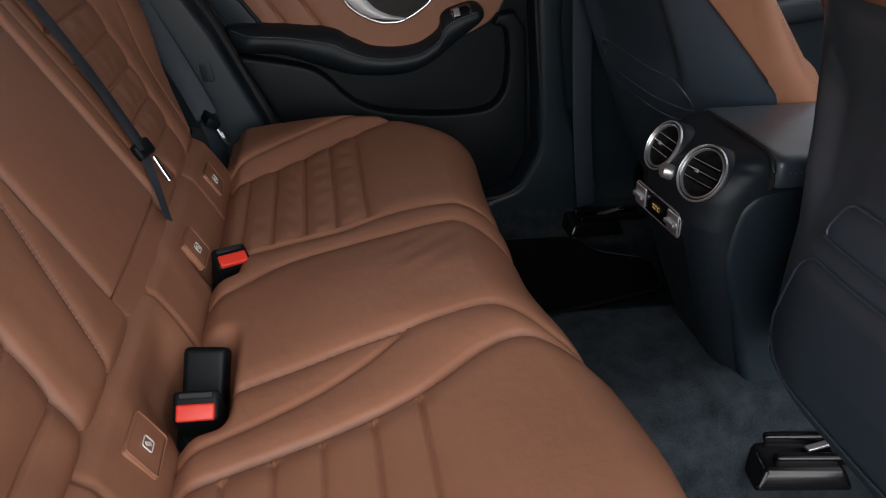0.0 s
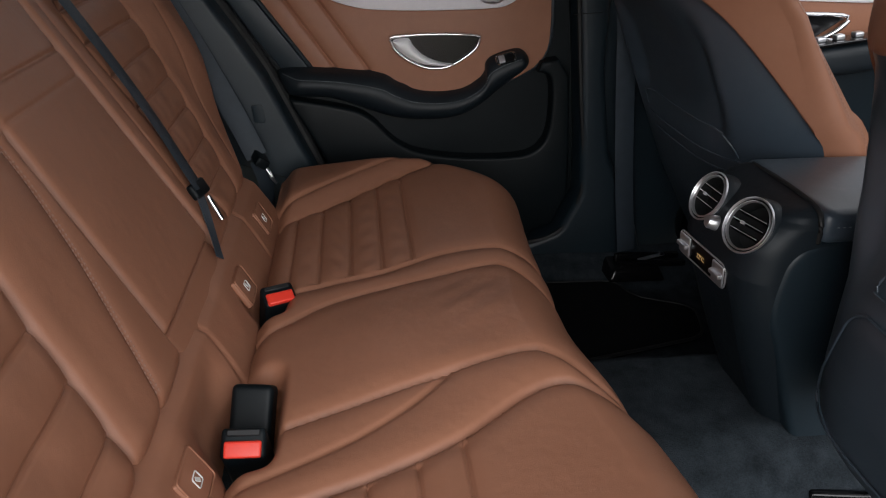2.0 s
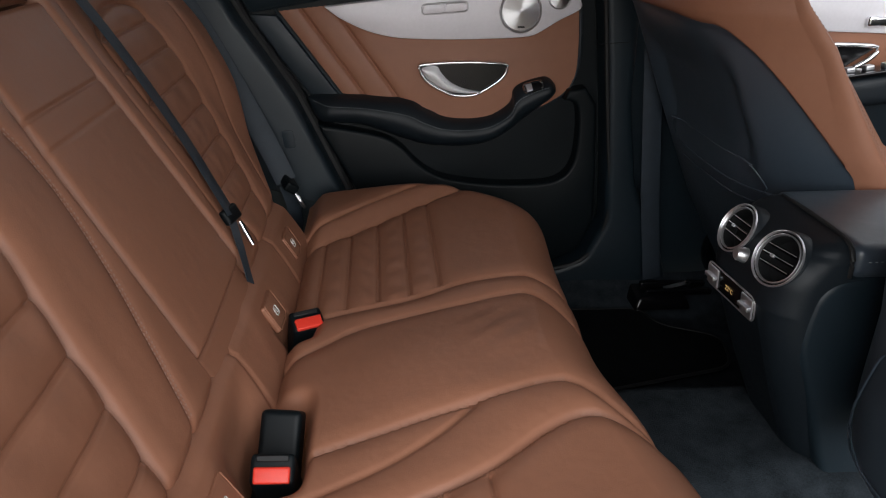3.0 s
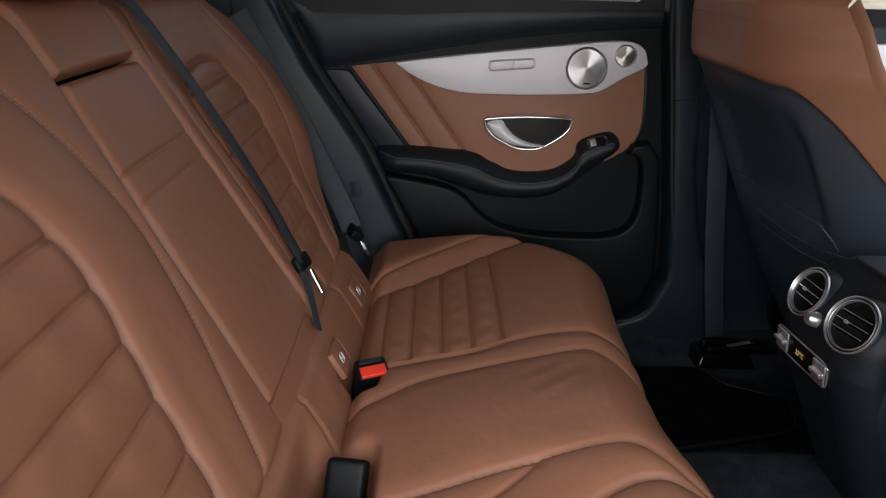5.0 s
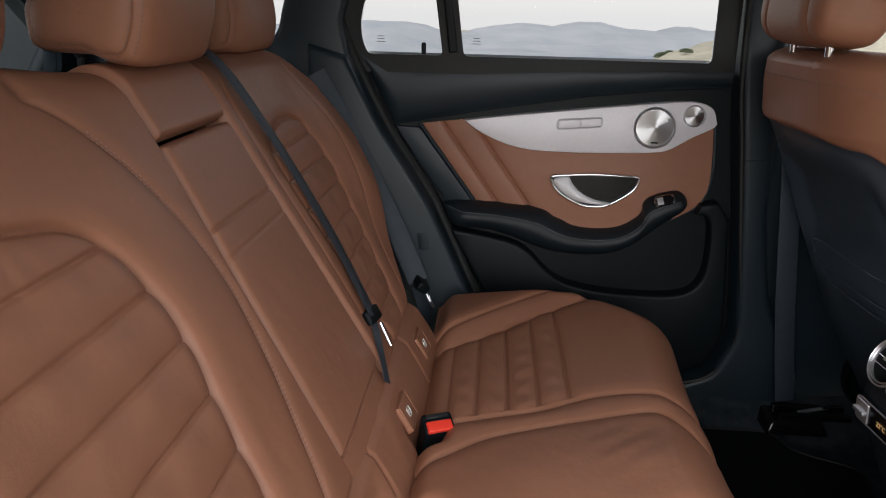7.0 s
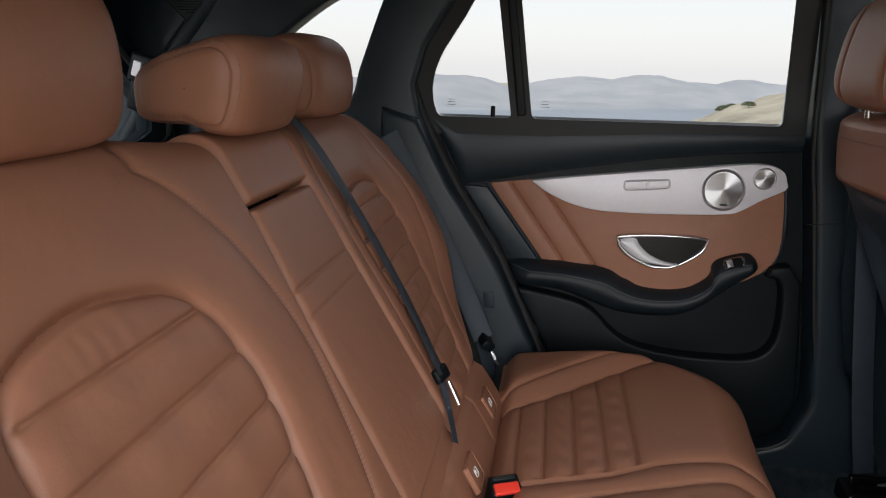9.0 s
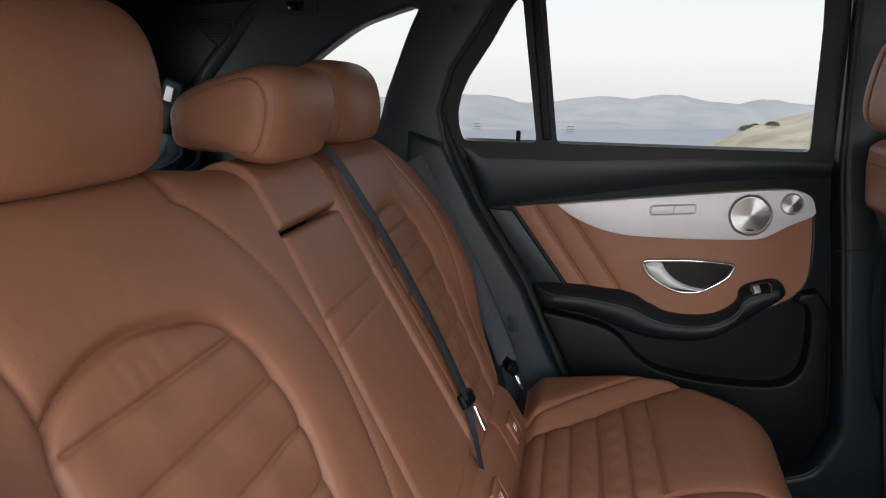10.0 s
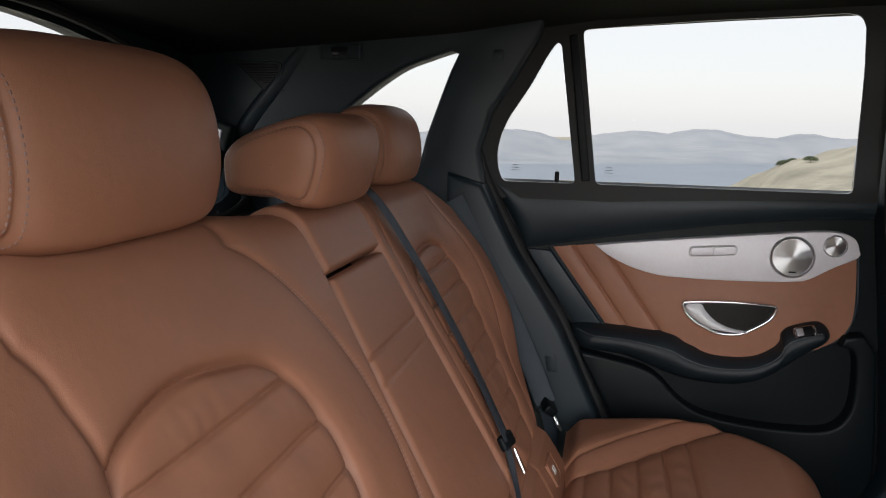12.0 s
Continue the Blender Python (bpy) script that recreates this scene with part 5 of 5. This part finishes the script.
def front_seat(cy, inner, low, lean):
    top = thing("front_seat", "front seat seen from behind, black back shell and tan leather flanks", "car seat", "front seats")
    nz, ny, cut = 150, 150, 110
    T, A = np.meshgrid(np.linspace(0, 1, nz), np.linspace(-1, 1, ny), indexing="ij")
    border = 1.048 - smooth_drop(np.where(A * inner > 0, np.abs(A), 0.6 * np.abs(A)))
    tb = cut / (nz - 1)
    zc = np.where(T <= tb, low + (border - low) * T / tb, border + (1.16 - border) * (T - tb) / (1 - tb))
    half = np.interp(zc, [0.36, 0.5, 0.7, 0.85, 0.98, 1.06, 1.12, 1.16], [0.235, 0.25, 0.262, 0.268, 0.260, 0.248, 0.235, 0.212])
    def spine(z):
        return np.interp(z, *lean)
    fs = spine(zc)
    wrap = np.abs(A) ** 3.2
    X = fs + np.where(A * inner > 0, 0.150, 0.065) * wrap * np.interp(zc, [0.36, 1.0, 1.16], [0.9, 1.0, 0.7])
    Y = cy + half * np.sign(A) * np.abs(A) ** 0.9 * np.where(A * inner < 0, 1.22 + 0.14 * sstep(1.0, 0.6, zc), 1)
    # dished shell and its pocket slot
    X += 0.030 * sstep(0.66, 0.46, np.abs(A)) * sstep(1.03, 0.93, zc) * sstep(0.74, 0.86, zc)
    lip = 0.010 * sstep(-0.010, 0.004, zc - border)
    X -= lip
    X += 0.004 * np.exp(-((zc - border) / 0.004) ** 2)
    P = np.stack([X, Y, zc], 2)
    cz, ca = (zc[:-1, :-1] + zc[1:, 1:]) / 2, (A[:-1, :-1] + A[1:, 1:]) / 2
    cb = (border[:-1, :-1] + border[1:, 1:]) / 2
    shell = np.zeros(cz.shape, bool)
    shell[:cut] = True
    sheet_parts(P, [("back_shell", SHELL, shell, "black moulded back shell"), ("leather_cover", LEATHER, ~shell, "tan leather cover")], top)
    # flanks and front
    ring_l, ring_r = P[:, 0], P[:, -1]
    for ring, s in ((ring_l, -1), (ring_r, 1)):
        k, v = 20, []
        for i in range(nz):
            for j in range(k):
                u = j / (k - 1)
                deep = float(np.interp(ring[i, 2], [0.80, 0.86, 0.965, 1.08], [0.090, 0.068, 0.034, 0.016])) if s == inner else 0.085
                v.append((ring[i, 0] + deep * u, ring[i, 1] + s * 0.016 * math.sin(math.pi * min(u * 1.1, 1)) * (0.4 + 0.6 * math.sin(math.pi * min(1, i / nz * 1.1))) - s * 0.09 * max(0, u - 0.6), ring[i, 2] + 0.03 * u))
        f = [(i * k + j, (i + 1) * k + j, (i + 1) * k + j + 1, i * k + j + 1) for i in range(nz - 1) for j in range(k - 1)]
        mesh_object("side_bolster", v, f, LEATHER, top, "tan leather side bolster")
        p = np.array(v).reshape(nz, k, 3)[20:, 15]
        part("stitching", stitches(p, [(0, s, 0), (0, s, 0)], 0.005, 0.003, 0.001), THREAD, top)
    # top roll
    k, v = 16, []
    ring = P[-1]
    for i in range(ny):
        for j in range(k):
            a = math.pi * 0.62 * j / (k - 1)
            v.append((ring[i, 0] + 0.07 * (1 - math.cos(a)), cy + (ring[i, 1] - cy) * (1 - 0.05 * math.sin(a)), ring[i, 2] + 0.028 * math.sin(a)))
    f = [(i * k + j, (i + 1) * k + j, (i + 1) * k + j + 1, i * k + j + 1) for i in range(ny - 1) for j in range(k - 1)]
    mesh_object("top_roll", v, f, LEATHER, top, "tan leather top roll")
    # seams in the leather above the shell
    part("stitching", stitches(P[nz - 9, 6:-6] + np.array([-0.0006, 0, 0]), [(-1, 0, 0.2), (-1, 0, 0.2)], 0.0046, 0.0022, 0.0010), SEAM_THREAD, top)
    j = int((1 + 0.34 * inner) / 2 * (ny - 1))
    part("stitching", stitches(P[cut + 3:nz - 9, j] + np.array([-0.0006, 0, 0]), [(-1, 0, 0.2), (-1, 0, 0.2)], 0.0046, 0.0022, 0.0010), SEAM_THREAD, top)
    # pocket: slot with a rounded lip, and the panel below it
    def on_shell(y, z, lift=0.004):
        a = np.clip((y - cy) / 0.262, -1, 1)
        x = float(spine(z)) + 0.030 * float(sstep(0.66, 0.46, np.array(abs(a))) * sstep(0.74, 0.86, np.array(z))) + (0.150 if a * inner > 0 else 0.065) * abs(a) ** 3.55
        return (x - lift, y, z)
    w = 0.0 if inner < 0 else -0.075
    rise = 0.0 if inner < 0 else 0.03
    for loop, name in ((rounded([(-0.165 - w, 0.812 + rise), (0.165 + w, 0.812 + rise), (0.185 + w, 0.765 + rise), (-0.185 - w, 0.765 + rise)], 0.02), "pocket_lip"), (rounded([(-0.19 - w, 0.74 + rise), (0.19 + w, 0.74 + rise), (0.175, low + 0.06), (-0.175, low + 0.06)], 0.03), "pocket_panel_edge")):
        dense = smooth_curve([*loop, loop[0]], 90)[:-1]
        part(name, tube([on_shell(cy + a, b) for a, b in dense], 0.0016, 8, closed=True), SHELL, top)
    # cushion and base seen beside the console
    bm = block(0.46, 0.48, 0.15, pose(1.17, cy, 0.50, 0, -5, 0), 0.05, 4)
    part("seat_cushion", bm, LEATHER, top, "tan leather seat cushion")
    bm = block(0.40, 0.46, 0.13, pose(1.12, cy, 0.385), 0.03, 3)
    part("seat_base", bm, BLACK, top, "black seat base")
    bm = lathe([(0.0, 0.03), (0.05, 0.03), (0.075, 0.02), (0.085, 0.0), (0.085, -0.03)], pose(0.90, cy + 0.262, 0.46, -90, 0, 0), 32)
    part("recliner_cover", bm, BLACK, top)
    return top


front_seat(1.482, -1, 0.36, ([0.36, 0.62, 1.06, 1.16], [0.8787, 0.7305, 0.5237, 0.5117]))
front_seat(0.698, 1, 0.545, ([0.545, 0.575, 0.61, 0.664, 0.773, 0.885, 0.953, 1.06, 1.16], [0.652, 0.607, 0.589, 0.583, 0.584, 0.569, 0.556, 0.53, 0.52]))
headrest("headrest", (0.535, 1.49, 1.285), (0.125, 0.30, 0.19), 8, (0.09,), "tan leather front headrest on chrome posts", "front headrests", 0.01, posts=(-0.075, 0.075))
headrest("headrest", (0.535, 0.698, 1.285), (0.125, 0.30, 0.19), 8, (0.09,), "tan leather front headrest on chrome posts", "front headrests", 0.01, posts=(-0.075, 0.075))

# ---- far front door, dashboard end ----
fd = thing("front_door", "closed far front door with aluminium trim and window switches", "car door")
part("door_shell", plate([(0.62, 0.30), (1.75, 0.30), (1.75, 1.13), (0.62, 1.13)], 1.87, 0.05), DARK, fd)
part("leather_insert", plate(rounded([(0.75, 0.80), (1.6, 0.80), (1.6, 1.02), (0.75, 1.02)], 0.03), 1.858, 0.02, bevel=0.006), LEATHER, fd, "tan leather insert")
part("aluminium_trim", plate(rounded([(0.78, 0.965), (1.25, 0.956), (1.65, 0.985), (1.65, 1.07), (0.95, 1.06), (0.8, 1.02)], 0.03), 1.850, 0.02, bevel=0.004), ALU, fd, "brushed aluminium trim")
arm = part("armrest", block(0.62, 0.09, 0.07, pose(1.20, 1.82, 0.84, 0, -8, 0), 0.025, 4), BLACK_LEATHER, fd, "padded black armrest")
pnl = part("switch_panel", block(0.20, 0.055, 0.008, pose(1.185, 1.80, 0.882, 0, -8, 0), 0.003), GLOSS, fd, "gloss black switch panel")
for k in range(4):
    part("switch", block(0.022, 0.020, 0.012, pose(1.115 + 0.045 * k, 1.80, 0.882 + 0.0063 * k, 0, -8, 0), 0.004), SATIN, pnl, "chrome window switch")
part("door_handle", tube([(1.09, 1.85, 0.868), (1.14, 1.84, 0.875), (1.19, 1.84, 0.905), (1.205, 1.848, 0.924), (1.17, 1.85, 0.93), (1.05, 1.85, 0.931)], 0.006, 10, n=24), CHROME, fd, "chrome inner handle")
part("handle_bowl", plate(rounded([(1.04, 0.868), (1.12, 0.868), (1.205, 0.926), (1.04, 0.932)], 0.010), 1.852, 0.01), GLOSS, fd)
part("lock_switch", block(0.05, 0.02, 0.022, pose(1.185, 1.848, 0.985), 0.006), CHROME, fd)
part("window_frame", plate([(0.60, 1.10), (1.75, 1.10), (1.75, 1.16), (1.35, 1.50), (1.2, 1.56), (0.60, 1.56)], 1.86, 0.03, [[(0.64, 1.135), (1.62, 1.135), (1.30, 1.44), (1.15, 1.515), (0.64, 1.515)]]), BLACK, fd, "black window frame")
bag = thing("belt_adjuster", "black belt height adjuster on the door pillar", "seat belt", "seat belts")
part("slide", block(0.05, 0.02, 0.16, pose(0.60, 1.81, 1.30), 0.008), BLACK, bag)
part("ring", block(0.06, 0.02, 0.03, pose(0.61, 1.79, 1.24), 0.008), GLOSS, bag)
part("webbing", ribbon([(0.61, 1.785, 1.23), (0.64, 1.78, 0.95), (0.68, 1.78, 0.60), (0.72, 1.79, 0.36)], (1, 0.1, 0), 0.046, 0.0014, 30), WEBBING, bag)
tagged(part("dashboard", block(0.5, 1.5, 0.42, pose(1.78, 1.08, 0.85), 0.08, 4), BLACK), "black dashboard", "dashboard", kind="structure")
tagged(part("firewall", block(0.05, 1.5, 0.8, pose(1.9, 1.08, 0.6), 0.01), BLACK), "black firewall below the dashboard", "wall", kind="structure")

# ---- outdoors ----
def ground_height(x, y):
    """A coastal terrace that falls to the sea, with a grassy bank."""
    d = np.hypot(x, y * 0.9)
    z = -0.16 - 62 * sstep(35, 420, y)
    bank = np.interp(x, [3, 10.5, 11.0, 11.7, 13.4, 15.0, 16.1, 17.6, 25, 60], [0, 0, 0.4, 1.3, 2.2, 2.55, 2.9, 3.7, 5.4, 6.0]) * np.exp(-((y - 62) / 16) ** 2)
    z = z - 2.6 * sstep(10, 45, y) + bank
    rough = 0.22 * np.sin(x * 0.9 + 2 * np.sin(y * 0.31)) * np.sin(y * 0.7 + 1.3) * sstep(12, 40, d)
    return z + rough


def ground_sheet():
    t = np.linspace(-1, 1, 260)
    s = np.sign(t) * (np.abs(t) * 60 + np.abs(t) ** 6 * 3400)
    X, Y = np.meshgrid(s, s, indexing="ij")
    Z = ground_height(X, Y)
    R, C = X.shape
    f = [(r * C + c, (r + 1) * C + c, (r + 1) * C + c + 1, r * C + c + 1) for r in range(R - 1) for c in range(C - 1)]
    tagged(mesh_object("ground", np.stack([X, Y, Z], 2).reshape(-1, 3), f, GRASS), "dry grassy coastal ground falling to the sea", "ground", kind="structure")


ground_sheet()
bm = bmesh.new()
for v in ((-4500, 150), (4500, 150), (4500, 1650), (-4500, 1650)):
    bm.verts.new((v[0], v[1], -58))
bm.faces.new(bm.verts[:])
tagged(part("water", bm, SEA, smooth=False), "pale calm sea below the coast", "sea", kind="structure")


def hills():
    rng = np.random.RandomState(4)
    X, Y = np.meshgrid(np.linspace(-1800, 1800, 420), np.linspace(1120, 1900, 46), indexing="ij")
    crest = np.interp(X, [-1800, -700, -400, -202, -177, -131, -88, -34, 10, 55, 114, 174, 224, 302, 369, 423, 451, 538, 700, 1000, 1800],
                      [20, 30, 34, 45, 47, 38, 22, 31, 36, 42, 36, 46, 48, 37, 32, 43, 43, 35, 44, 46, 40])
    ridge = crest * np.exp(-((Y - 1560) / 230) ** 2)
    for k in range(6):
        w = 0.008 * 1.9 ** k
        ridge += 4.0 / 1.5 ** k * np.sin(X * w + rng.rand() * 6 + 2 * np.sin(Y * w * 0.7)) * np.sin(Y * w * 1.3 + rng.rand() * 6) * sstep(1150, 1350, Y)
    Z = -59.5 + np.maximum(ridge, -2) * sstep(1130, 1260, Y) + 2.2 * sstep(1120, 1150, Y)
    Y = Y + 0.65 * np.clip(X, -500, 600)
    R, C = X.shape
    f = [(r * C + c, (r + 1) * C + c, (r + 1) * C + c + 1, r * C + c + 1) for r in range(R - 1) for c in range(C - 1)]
    tagged(mesh_object("backdrop_hills", np.stack([X, Y, Z], 2).reshape(-1, 3), f, HILL), "hills across the bay, haze painted into their blue-grey colour", "hills", kind="structure")


hills()


def scrub(x, y, r, seed):
    rng = random.Random(seed)
    z0 = float(ground_height(np.array(float(x)), np.array(float(y))))
    top = thing("bush", "low dark green coastal bush on the dry bank", "bush", "bushes on the bank")
    v, f = [], []
    for i in range(700):
        a, e, rad = rng.uniform(0, 6.283), rng.uniform(-0.1, 1.4), r * rng.uniform(0.55, 1.05)
        c = Vector((x + math.cos(a) * math.cos(e) * rad * 1.5, y + math.sin(a) * math.cos(e) * rad, z0 + math.sin(e) * rad * 0.75))
        d = Vector((rng.gauss(0, 1), rng.gauss(0, 1), rng.gauss(0, 1))).normalized() * r * 0.13
        w = d.orthogonal().normalized() * r * 0.07
        n = len(v)
        v += [c - d, c + w, c + d, c - w]
        f.append((n, n + 1, n + 2, n + 3))
    mesh_object("crown", v, f, BUSH, top, smooth=False)
    part("stem", tube([(x, y, z0 - 0.2), (x, y, z0 + r * 0.5)], r * 0.06, 6), BUSH, top)


for i, (x, y, r) in enumerate(((13.1, 61.5, 0.5), (14.0, 58, 0.36), (13.7, 62, 0.3))):
    scrub(x, y, r, i)
